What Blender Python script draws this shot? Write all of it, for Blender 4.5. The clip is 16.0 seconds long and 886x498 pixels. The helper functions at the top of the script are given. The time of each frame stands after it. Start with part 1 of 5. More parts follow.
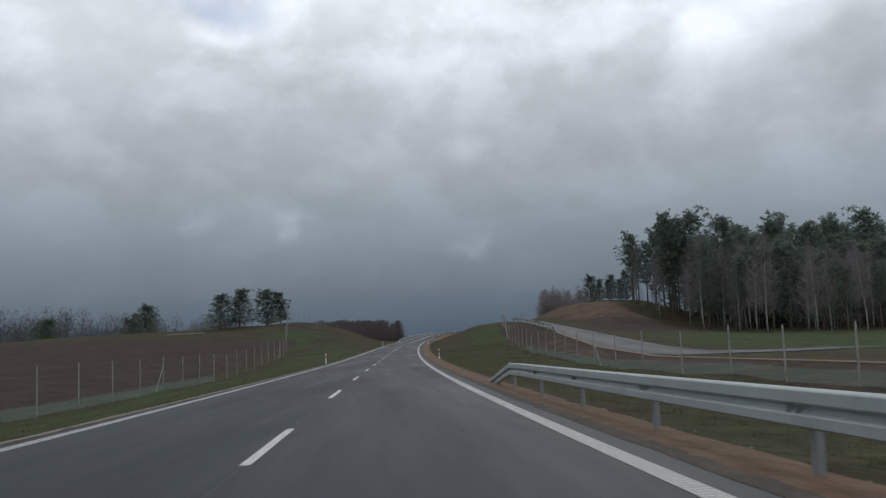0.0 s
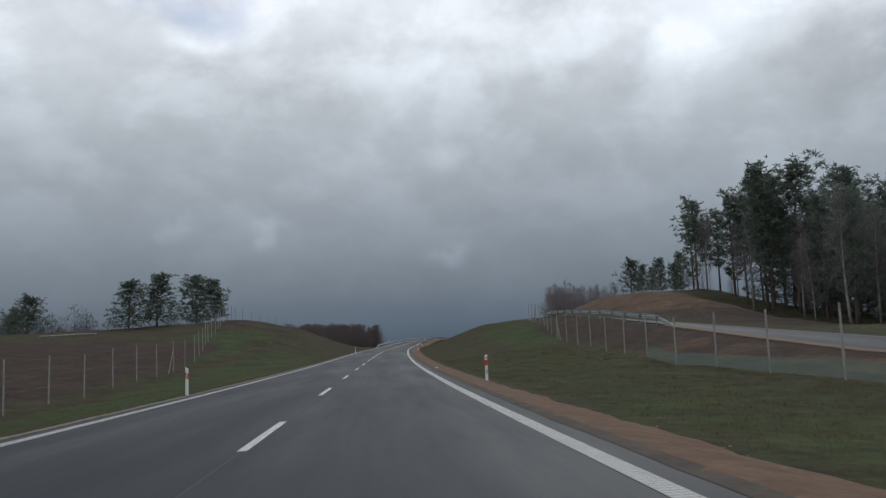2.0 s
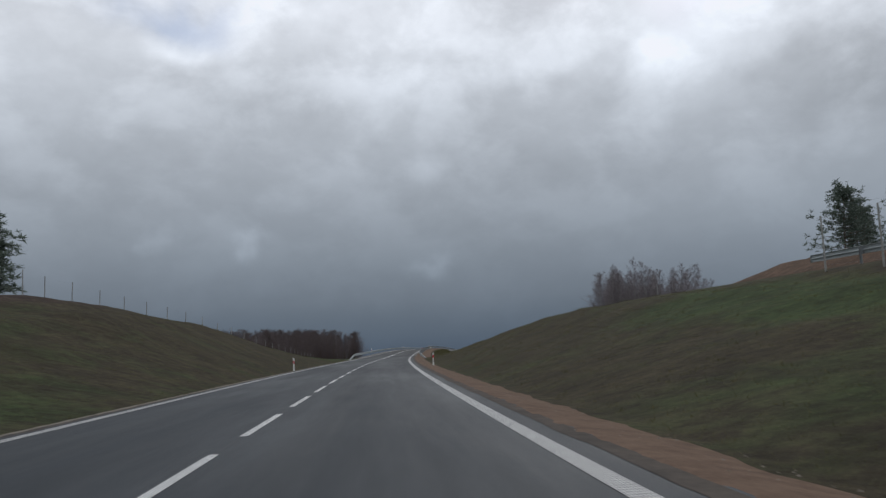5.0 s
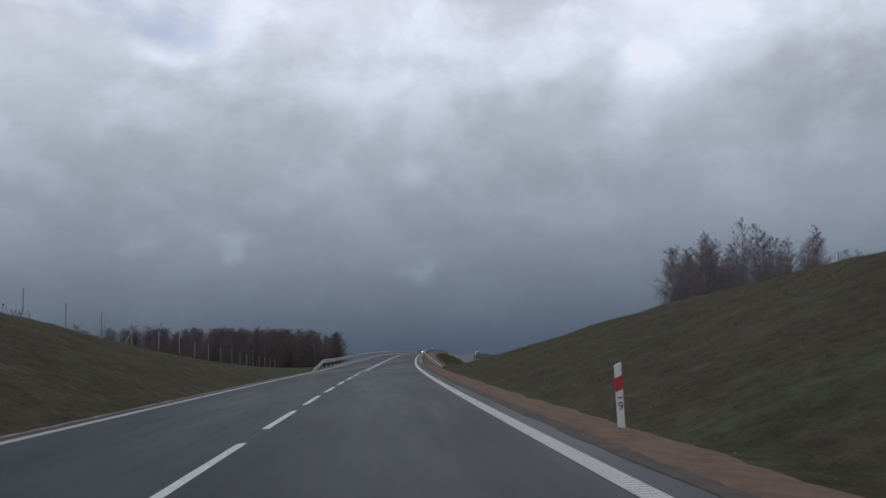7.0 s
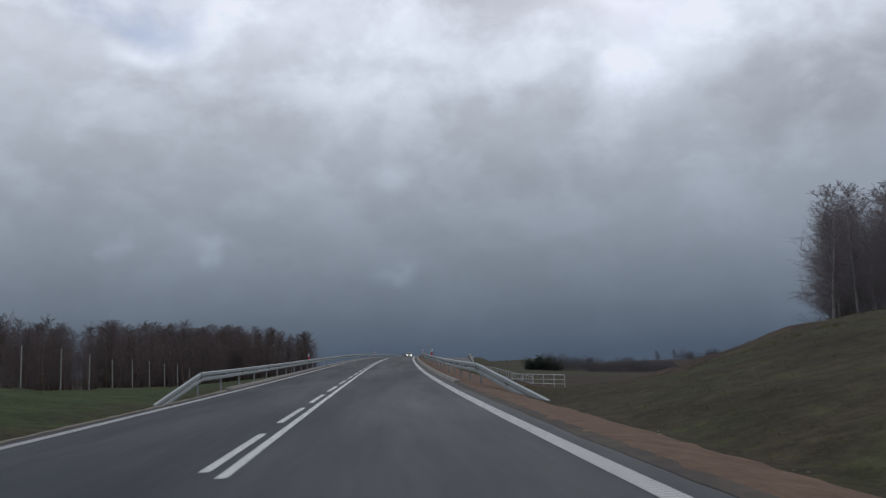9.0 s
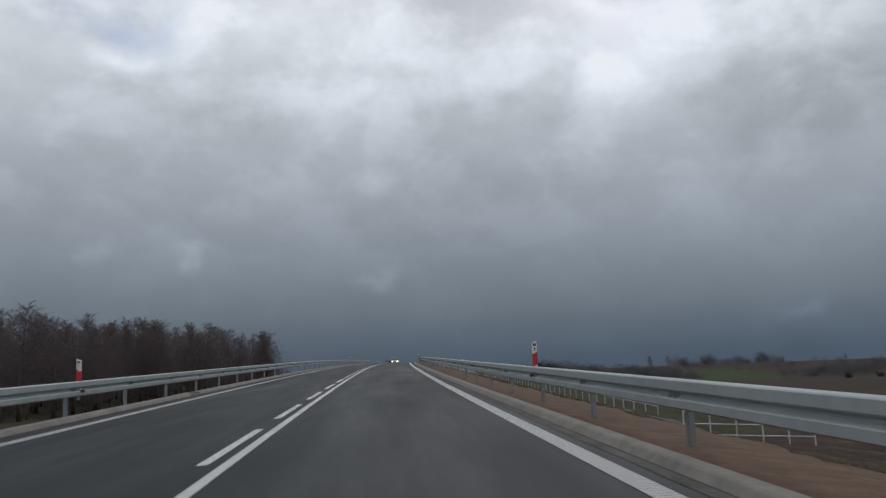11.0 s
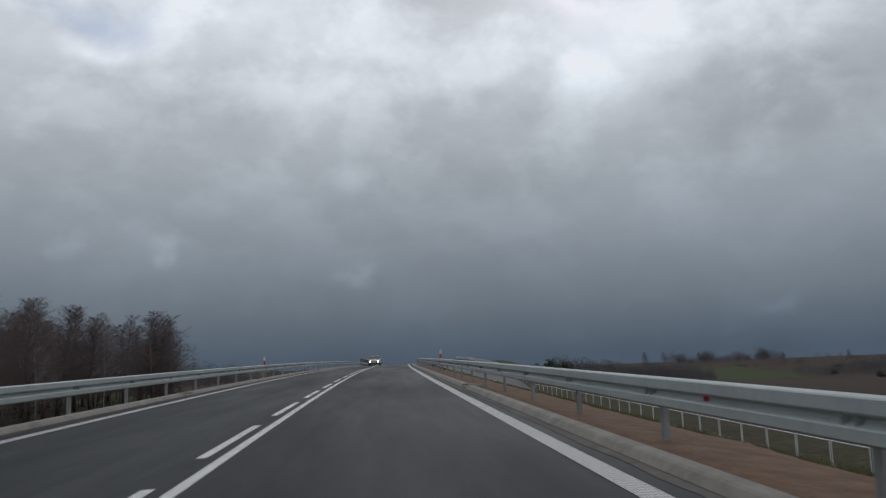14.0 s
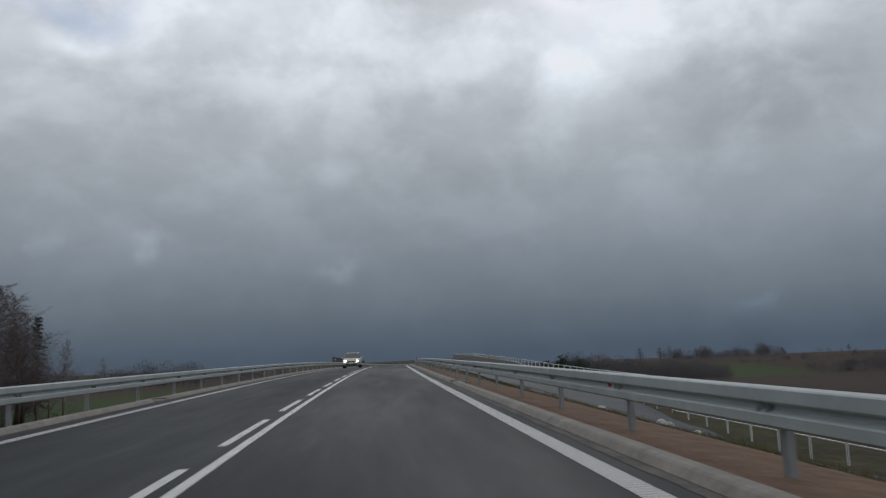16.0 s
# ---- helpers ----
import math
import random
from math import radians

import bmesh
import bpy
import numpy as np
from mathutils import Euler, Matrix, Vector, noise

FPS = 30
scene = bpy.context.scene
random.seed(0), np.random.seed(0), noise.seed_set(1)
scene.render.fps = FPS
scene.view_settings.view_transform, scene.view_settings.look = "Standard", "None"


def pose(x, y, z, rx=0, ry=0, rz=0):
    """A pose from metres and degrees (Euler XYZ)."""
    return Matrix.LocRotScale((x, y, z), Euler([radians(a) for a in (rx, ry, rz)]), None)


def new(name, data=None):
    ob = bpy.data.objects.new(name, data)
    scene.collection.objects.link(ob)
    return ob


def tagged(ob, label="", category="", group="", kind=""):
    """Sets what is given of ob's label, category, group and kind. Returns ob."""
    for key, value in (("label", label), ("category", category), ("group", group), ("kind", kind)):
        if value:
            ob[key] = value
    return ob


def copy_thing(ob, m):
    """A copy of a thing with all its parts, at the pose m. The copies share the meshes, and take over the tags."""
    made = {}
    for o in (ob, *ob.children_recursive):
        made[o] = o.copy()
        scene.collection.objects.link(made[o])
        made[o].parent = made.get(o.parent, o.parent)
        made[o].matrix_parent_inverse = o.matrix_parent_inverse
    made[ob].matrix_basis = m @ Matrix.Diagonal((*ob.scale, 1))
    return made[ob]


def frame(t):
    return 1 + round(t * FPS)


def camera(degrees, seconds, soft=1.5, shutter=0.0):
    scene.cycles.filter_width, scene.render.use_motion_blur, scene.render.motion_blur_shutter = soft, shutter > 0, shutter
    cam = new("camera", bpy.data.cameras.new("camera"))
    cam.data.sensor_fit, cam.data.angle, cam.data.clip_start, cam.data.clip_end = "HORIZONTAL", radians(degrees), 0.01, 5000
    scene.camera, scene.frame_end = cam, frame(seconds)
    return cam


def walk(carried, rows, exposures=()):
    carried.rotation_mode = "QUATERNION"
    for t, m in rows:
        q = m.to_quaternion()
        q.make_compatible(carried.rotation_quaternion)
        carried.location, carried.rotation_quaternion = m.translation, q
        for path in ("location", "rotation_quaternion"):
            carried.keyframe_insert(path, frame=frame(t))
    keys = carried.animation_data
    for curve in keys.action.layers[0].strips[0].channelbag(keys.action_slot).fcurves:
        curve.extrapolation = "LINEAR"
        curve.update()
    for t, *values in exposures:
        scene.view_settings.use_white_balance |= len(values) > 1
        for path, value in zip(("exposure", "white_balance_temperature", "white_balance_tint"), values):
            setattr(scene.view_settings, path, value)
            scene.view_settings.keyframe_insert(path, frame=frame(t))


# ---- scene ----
# The camera sits behind the windscreen of a car that drives along the right lane.
CAMERA_ROWS = (
    (0.0, 1.436, 1.499, 1.014, -4.274, 5.994, 2.367),
    (0.5, 1.482, 13.190, 0.789, -4.787, 6.093, 2.234),
    (1.0, 1.598, 24.881, 0.598, -5.301, 6.282, 2.066),
    (1.5, 1.861, 36.571, 0.434, -5.539, 6.341, 2.211),
    (2.0, 2.181, 48.260, 0.296, -5.833, 6.478, 2.351),
    (2.5, 2.549, 59.848, 0.184, -6.125, 6.567, 2.440),
    (3.0, 2.946, 71.535, 0.099, -6.266, 6.698, 2.280),
    (3.5, 3.389, 83.320, 0.041, -6.575, 6.853, 2.246),
    (4.0, 3.872, 95.004, 0.013, -6.839, 7.003, 2.393),
    (4.5, 4.327, 106.688, 0.013, -6.952, 7.124, 2.431),
    (5.0, 4.823, 118.371, 0.036, -7.082, 7.234, 2.469),
    (5.5, 5.365, 130.051, 0.084, -7.231, 7.345, 2.506),
    (6.0, 5.957, 141.728, 0.155, -7.400, 7.436, 2.544),
    (6.5, 6.597, 153.301, 0.231, -7.591, 7.421, 2.582),
    (7.0, 7.241, 165.074, 0.307, -7.985, 7.505, 2.233),
    (7.5, 7.941, 176.743, 0.381, -8.265, 7.477, 2.334),
    (8.0, 8.689, 188.109, 0.452, -8.639, 7.512, 2.249),
    (8.5, 9.605, 200.064, 0.528, -9.084, 7.556, 2.307),
    (9.0, 10.529, 211.267, 0.602, -9.485, 7.702, 2.303),
    (9.5, 11.616, 223.183, 0.683, -9.829, 7.790, 2.289),
    (10.0, 12.768, 235.042, 0.791, -10.162, 7.879, 2.275),
    (10.5, 13.989, 246.895, 0.930, -10.483, 7.967, 2.262),
    (11.0, 15.274, 258.742, 1.102, -10.791, 8.056, 2.248),
    (11.5, 16.622, 270.582, 1.302, -11.086, 8.144, 2.234),
    (12.0, 17.992, 282.092, 1.498, -11.450, 8.109, 2.132),
    (12.5, 19.490, 294.192, 1.702, -11.649, 8.089, 2.246),
    (13.0, 20.982, 305.788, 1.895, -11.822, 8.070, 2.228),
    (13.5, 22.572, 317.725, 2.081, -12.111, 7.946, 2.226),
    (14.0, 24.214, 329.654, 2.248, -12.411, 7.706, 2.230),
    (14.5, 25.769, 340.738, 2.385, -12.543, 7.709, 2.350),
    (15.0, 27.471, 352.508, 2.513, -12.899, 7.617, 2.351),
    (15.5, 29.227, 364.270, 2.623, -13.250, 7.581, 2.304),
    (16.0, 31.018, 375.925, 2.714, -13.595, 7.367, 2.290),
)
cam = camera(56.66, 16.0, soft=1.3, shutter=0.08)
walk(cam, [(t, pose(x, y, z, 90 + pitch, roll, yaw)) for t, x, y, z, yaw, pitch, roll in CAMERA_ROWS],
     exposures=[(0.0, 0.16, 6300, 10), (4.0, 0.11, 6300, 10), (6.5, -0.06, 6100, 14), (7.5, -0.08, 5980, 14), (9.0, -0.06, 6080, 13), (11.5, -0.05, 6300, 10), (16.0, -0.08, 6300, 10)])

# ---------------------------------------------------------------- sky and light
SUN_ELEV, SUN_ROT = 38.0, 20.0


# clouds that stand out: azimuth, elevation, width, height (degrees) and how much paler or darker
PALE_CLOUDS = ((3.7, 21.9, 9.0, 3.2, 0.30), (-7.7, 23.0, 4.3, 2.0, 0.28), (-12.3, 21.2, 2.4, 1.2, 0.20), (27.6, 21.0, 6.5, 3.6, 0.42),
               (15.5, 20.2, 6.0, 2.0, 0.14), (22.4, 20.6, 2.6, 1.4, 0.22), (35.0, 14.1, 5.0, 3.2, -0.15), (37.9, 17.2, 4.5, 2.6, -0.12),
               (31.8, 17.3, 3.2, 1.4, -0.13), (11.1, 21.8, 4.2, 2.6, -0.14), (-15.1, 14.8, 9.8, 5.0, -0.08), (13.8, 11.9, 10.0, 2.2, -0.07),
               (6.0, 6.8, 1.0, 0.6, 0.24), (-6.9, 7.5, 1.0, 0.5, 0.24), (-10.6, 8.4, 0.8, 1.0, 0.18), (35.2, 3.3, 1.8, 0.7, 0.20), (6.6, 13.0, 2.2, 1.7, 0.12),
               (-20.0, 18.0, 9.0, 5.0, 0.10), (33.0, 9.0, 9.0, 5.0, 0.10))
BLUE_GAPS = ((-11.6, 23.8, 2.8, 1.4, 0.6), (22.3, 23.8, 4.6, 1.4, 0.7))


def make_sky():
    world = bpy.data.worlds.new("overcast_sky")
    scene.world = world
    world.use_nodes = True
    nt = world.node_tree
    nt.nodes.clear()
    N, L = nt.nodes.new, nt.links.new

    def val(op, a, b=None, c=None, clamp=False):
        n = N("ShaderNodeMath")
        n.operation, n.use_clamp = op, clamp
        for k, v in enumerate((a, b, c)):
            if v is None:
                continue
            if isinstance(v, (int, float)):
                n.inputs[k].default_value = v
            else:
                L(v, n.inputs[k])
        return n.outputs[0]

    def mix(f, a, b, mode="MIX"):
        n = N("ShaderNodeMix")
        n.data_type, n.blend_type = "RGBA", mode
        for k, v in ((0, f), (6, a), (7, b)):
            if isinstance(v, (int, float)):
                n.inputs[k].default_value = v
            elif isinstance(v, tuple):
                n.inputs[k].default_value = (*v, 1)
            else:
                L(v, n.inputs[k])
        return n.outputs[2]

    def noise3(vec, scale, detail, rough, dist=0.0):
        n = N("ShaderNodeTexNoise")
        n.inputs["Scale"].default_value, n.inputs["Detail"].default_value = scale, detail
        n.inputs["Roughness"].default_value, n.inputs["Distortion"].default_value = rough, dist
        L(vec, n.inputs["Vector"])
        return n.outputs["Fac"]

    tc = N("ShaderNodeTexCoord")
    sep = N("ShaderNodeSeparateXYZ")
    L(tc.outputs["Generated"], sep.inputs[0])
    x, y, z = sep.outputs
    up = val("MAXIMUM", z, 0.0)
    # cloud masses, flattened a little
    flat = N("ShaderNodeMapping")
    flat.inputs["Scale"].default_value = (1.0, 1.0, 1.5)
    L(tc.outputs["Generated"], flat.inputs["Vector"])
    deck = flat.outputs[0]
    big = noise3(deck, 4.0, 3.0, 0.5, 0.1)
    mid = noise3(deck, 9.0, 8.0, 0.55, 0.2)
    wisp = noise3(deck, 26.0, 6.0, 0.55, 0.1)
    # directions pushed about a little, so that single clouds get ragged rims
    push = N("ShaderNodeTexNoise")
    push.inputs["Scale"].default_value, push.inputs["Detail"].default_value = 7.0, 7.0
    L(tc.outputs["Generated"], push.inputs["Vector"])
    shift = N("ShaderNodeVectorMath")
    shift.operation = "MULTIPLY_ADD"
    L(push.outputs["Color"], shift.inputs[0])
    shift.inputs[1].default_value = (0.20, 0.20, 0.16)
    L(tc.outputs["Generated"], shift.inputs[2])

    def single(az, elev, wide, high):
        """A soft patch of cloud in one direction."""
        a, e = radians(az), radians(elev)
        d = Vector((math.sin(a) * math.cos(e), math.cos(a) * math.cos(e), math.sin(e))) + Vector((0.10, 0.10, 0.08))
        s = Vector((math.cos(a), -math.sin(a), 0))
        u = s.cross(Vector((math.sin(a) * math.cos(e), math.cos(a) * math.cos(e), math.sin(e))))
        out = None
        for axis, w in ((s, wide), (u, high)):
            n = N("ShaderNodeVectorMath")
            n.operation = "DOT_PRODUCT"
            L(shift.outputs[0], n.inputs[0])
            n.inputs[1].default_value = axis / radians(w)
            q = val("SUBTRACT", n.outputs["Value"], axis.dot(d) / radians(w))
            q = val("MULTIPLY", q, q)
            out = q if out is None else val("ADD", out, q)
        ahead = val("GREATER_THAN", y, 0.0)
        return val("MULTIPLY", val("EXPONENT", val("MULTIPLY", out, -1.0)), ahead)
    pale = None
    for az, elev, wide, high, amt in PALE_CLOUDS:
        g = val("MULTIPLY", single(az, elev, wide, high), amt)
        pale = g if pale is None else val("ADD", pale, g)
    gap = None
    for az, elev, wide, high, amt in BLUE_GAPS:
        g = val("MULTIPLY", single(az, elev, wide, high), amt)
        gap = g if gap is None else val("ADD", gap, g)
    # brightness by elevation: dark slate at the horizon, pale overhead
    ramp = N("ShaderNodeValToRGB")
    # dark cloud bank ahead only; unseen low sky behind raised as added fill light
    rear_fill = val("MULTIPLY", val("ADD", val("MULTIPLY", y, -1.0), 0.15), 0.8, clamp=True)
    L(val("MULTIPLY", val("ADD", up, val("MULTIPLY", rear_fill, 0.34)), 2.0), ramp.inputs[0])
    ramp.color_ramp.interpolation = "B_SPLINE"
    stops = ((0.0, (0.075, 0.101, 0.137)), (0.05, (0.103, 0.133, 0.168)), (0.13, (0.149, 0.179, 0.210)), (0.27, (0.245, 0.280, 0.315)),
             (0.45, (0.395, 0.430, 0.465)), (0.62, (0.54, 0.575, 0.61)), (0.80, (0.68, 0.705, 0.735)), (1.0, (0.62, 0.64, 0.67)))
    el = ramp.color_ramp.elements
    while len(el) < len(stops):
        el.new(0.5)
    for e, (p, c) in zip(el, stops):
        e.position, e.color = p, (*c, 1)
    # light and dark billows, stronger higher up
    puff = N("ShaderNodeMapRange")
    puff.interpolation_type = "SMOOTHSTEP"
    L(mid, puff.inputs["Value"])
    puff.inputs["From Min"].default_value, puff.inputs["From Max"].default_value = 0.40, 0.66
    swell = val("ADD", val("MULTIPLY", val("SUBTRACT", big, 0.5), 0.38), val("MULTIPLY", val("SUBTRACT", puff.outputs[0], 0.42), 0.30))
    swell = val("ADD", swell, val("MULTIPLY", val("SUBTRACT", wisp, 0.5), 0.34))
    amount = val("MULTIPLY", val("SUBTRACT", up, 0.10), 3.2, clamp=True)
    amount = val("ADD", val("MULTIPLY", amount, 0.72), 0.22)
    gain = val("ADD", val("ADD", val("MULTIPLY", swell, amount), 0.97), pale)
    cloud = mix(1.0, ramp.outputs[0], (1, 1, 1), "MULTIPLY")
    sc = N("ShaderNodeVectorMath")
    sc.operation = "SCALE"
    L(cloud, sc.inputs[0]), L(gain, sc.inputs["Scale"])
    top = N("ShaderNodeVectorMath")
    top.operation = "MINIMUM"
    L(sc.outputs[0], top.inputs[0])
    top.inputs[1].default_value = (0.86, 0.875, 0.90)
    cloud = top.outputs[0]
    # pale blue of the sky shows in thin places high up
    sky = N("ShaderNodeTexSky")
    sky.sky_type, sky.sun_disc = "NISHITA", False
    sky.sun_elevation, sky.sun_rotation = radians(SUN_ELEV), radians(SUN_ROT)
    blue = N("ShaderNodeVectorMath")
    blue.operation = "SCALE"
    blue.inputs["Scale"].default_value = 0.085
    L(sky.outputs[0], blue.inputs[0])
    out = mix(val("MINIMUM", gap, 0.75), cloud, blue.outputs[0])
    bg = N("ShaderNodeBackground")
    bg.inputs[1].default_value = 1.0
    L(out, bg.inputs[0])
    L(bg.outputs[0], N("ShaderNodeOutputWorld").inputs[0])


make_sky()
sun = new("sun", bpy.data.lights.new("sun", "SUN"))
sun.data.energy, sun.data.angle, sun.data.color = 0.5, radians(25), (1.0, 0.97, 0.93)
sun.rotation_euler = (radians(90 - SUN_ELEV), 0, radians(180 - SUN_ROT))


# ---------------------------------------------------------------- materials
def material(name, build):
    m = bpy.data.materials.new(name)
    m.use_nodes = True
    nt = m.node_tree
    build(nt, nt.nodes["Principled BSDF"])
    return m


def node(nt, kind, **values):
    n = nt.nodes.new(kind)
    for k, v in values.items():
        n.inputs[k.replace("_", " ")].default_value = v
    return n


def tex_noise(nt, vec, scale, detail=5.0, rough=0.6, dist=0.0):
    n = node(nt, "ShaderNodeTexNoise", Scale=scale, Detail=detail, Roughness=rough, Distortion=dist)
    if vec is not None:
        nt.links.new(vec, n.inputs["Vector"])
    return n.outputs["Fac"]


def ramp_of(nt, fac, *stops):
    r = nt.nodes.new("ShaderNodeValToRGB")
    nt.links.new(fac, r.inputs[0])
    el = r.color_ramp.elements
    while len(el) < len(stops):
        el.new(0.5)
    for e, (p, c) in zip(el, stops):
        e.position, e.color = p, (*c, 1) if isinstance(c, tuple) else (c, c, c, 1)
    return r.outputs[0]


def mixed(nt, f, a, b, mode="MIX"):
    n = nt.nodes.new("ShaderNodeMix")
    n.data_type, n.blend_type = "RGBA", mode
    for k, v in ((0, f), (6, a), (7, b)):
        if isinstance(v, (int, float)):
            n.inputs[k].default_value = v
        elif isinstance(v, tuple):
            n.inputs[k].default_value = (*v, 1)
        else:
            nt.links.new(v, n.inputs[k])
    return n.outputs[2]


def maths(nt, op, a, b, clamp=False):
    n = nt.nodes.new("ShaderNodeMath")
    n.operation, n.use_clamp = op, clamp
    for k, v in enumerate((a, b)):
        if isinstance(v, (int, float)):
            n.inputs[k].default_value = v
        else:
            nt.links.new(v, n.inputs[k])
    return n.outputs[0]


def bump(nt, p, height, strength, dist):
    b = node(nt, "ShaderNodeBump", Strength=strength, Distance=dist)
    nt.links.new(height, b.inputs["Height"])
    nt.links.new(b.outputs[0], p.inputs["Normal"])


def coords(nt, which="Object"):
    return nt.nodes.new("ShaderNodeTexCoord").outputs[which]


def stretched(nt, vec, sx, sy, sz=1.0):
    m = nt.nodes.new("ShaderNodeMapping")
    m.inputs["Scale"].default_value = (sx, sy, sz)
    nt.links.new(vec, m.inputs["Vector"])
    return m.outputs[0]


def plain(name, c1, c2, scale, rough=0.8, metal=0.0, bumpy=0.2, bdist=0.01, spec=0.5, coord="Object"):
    """A surface of two near colours, blotched at two scales, with fine relief."""
    def build(nt, p):
        v = coords(nt, coord)
        f = maths(nt, "ADD", maths(nt, "MULTIPLY", tex_noise(nt, v, scale), 0.6),
                  maths(nt, "MULTIPLY", tex_noise(nt, v, scale * 7), 0.4))
        nt.links.new(ramp_of(nt, f, (0.35, c1), (0.65, c2)), p.inputs["Base Color"])
        p.inputs["Roughness"].default_value = rough
        p.inputs["Metallic"].default_value = metal
        p.inputs["Specular IOR Level"].default_value = spec
        if bumpy:
            bump(nt, p, tex_noise(nt, v, scale * 9), bumpy, bdist)
    return material(name, build)


def leafy(name, c1, c2, scale):
    """Thin leaves, needles, blades or twigs that let a little light through."""
    def build(nt, p):
        v = coords(nt)
        f = maths(nt, "ADD", maths(nt, "MULTIPLY", tex_noise(nt, v, scale), 0.5),
                  maths(nt, "MULTIPLY", nt.nodes.new("ShaderNodeNewGeometry").outputs["Random Per Island"], 0.5))
        col = ramp_of(nt, f, (0.2, c1), (0.8, c2))
        nt.links.new(col, p.inputs["Base Color"])
        p.inputs["Roughness"].default_value = 0.85
        p.inputs["Specular IOR Level"].default_value = 0.15
        thin = nt.nodes.new("ShaderNodeBsdfTranslucent")
        nt.links.new(col, thin.inputs[0])
        mx = nt.nodes.new("ShaderNodeMixShader")
        mx.inputs[0].default_value = 0.5
        nt.links.new(p.outputs[0], mx.inputs[1])
        nt.links.new(thin.outputs[0], mx.inputs[2])
        nt.links.new(mx.outputs[0], nt.nodes["Material Output"].inputs[0])
    return material(name, build)


def asphalt_build(dark, light, gloss=0.20):
    def build(nt, p):
        uv = nt.nodes.new("ShaderNodeUVMap").outputs[0]
        grain = tex_noise(nt, uv, 60, 4, 0.7)
        streak = tex_noise(nt, stretched(nt, uv, 0.008, 1.6), 1.0, 4, 0.6)
        patch = tex_noise(nt, stretched(nt, uv, 0.05, 0.5), 1.0, 6, 0.65)
        blot = tex_noise(nt, stretched(nt, uv, 0.35, 0.7), 1.0, 4, 0.6)
        f = maths(nt, "ADD", maths(nt, "MULTIPLY", streak, 0.55), maths(nt, "MULTIPLY", patch, 0.30))
        f = maths(nt, "ADD", f, maths(nt, "MULTIPLY", blot, 0.15))
        base = ramp_of(nt, f, (0.33, dark), (0.67, light))
        speck = ramp_of(nt, grain, (0.3, 0.72), (0.7, 1.25))
        sep = nt.nodes.new("ShaderNodeSeparateXYZ")
        nt.links.new(uv, sep.inputs[0])
        # the surfacing past the cutting turns blacker and less glossy
        darkening = maths(nt, "MULTIPLY", maths(nt, "SUBTRACT", sep.outputs[0], 205.0), 0.012, True)
        base = mixed(nt, darkening, base, mixed(nt, 1.0, base, (0.40, 0.41, 0.41), "MULTIPLY"))
        nt.links.new(mixed(nt, 1.0, base, speck, "MULTIPLY"), p.inputs["Base Color"])
        rough = ramp_of(nt, patch, (0.35, 0.54), (0.65, 0.72))
        nt.links.new(rough, p.inputs["Roughness"])
        nt.links.new(maths(nt, "SUBTRACT", gloss, maths(nt, "MULTIPLY", darkening, gloss * 0.35)), p.inputs["Specular IOR Level"])
        bump(nt, p, grain, 0.35, 0.006)
    return build


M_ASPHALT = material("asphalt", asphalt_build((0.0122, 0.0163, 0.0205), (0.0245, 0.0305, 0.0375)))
M_SIDEROAD = material("side_road_asphalt", asphalt_build((0.034, 0.037, 0.042), (0.054, 0.058, 0.065), 0.12))


def paint_build(nt, p, cross_gap, long_gap, tone):
    uv = nt.nodes.new("ShaderNodeUVMap").outputs[0]
    sep = nt.nodes.new("ShaderNodeSeparateXYZ")
    nt.links.new(uv, sep.inputs[0])
    along = maths(nt, "FRACT", maths(nt, "MULTIPLY", sep.outputs[0], 10.0), 0)
    across = maths(nt, "FRACT", maths(nt, "MULTIPLY", sep.outputs[1], 33.34), 0)
    rib = maths(nt, "MULTIPLY", maths(nt, "GREATER_THAN", along, cross_gap), maths(nt, "GREATER_THAN", across, long_gap))
    worn = tex_noise(nt, uv, 3.0, 5, 0.65)
    col = mixed(nt, ramp_of(nt, worn, (0.3, 0.0), (0.75, 0.55)), (tone, tone, tone * 0.97), (tone * 0.66, tone * 0.66, tone * 0.63))
    col = mixed(nt, maths(nt, "MULTIPLY", maths(nt, "SUBTRACT", 1.0, rib), 0.85), col, (0.03, 0.031, 0.033))
    nt.links.new(col, p.inputs["Base Color"])
    p.inputs["Roughness"].default_value = 0.6
    bump(nt, p, rib, 0.4, 0.004)


M_PAINT = material("white_road_paint", lambda nt, p: paint_build(nt, p, 0.06, 0.48, 0.88))
M_EDGEPAINT = material("ribbed_edge_paint", lambda nt, p: paint_build(nt, p, 0.30, 0.16, 0.47))


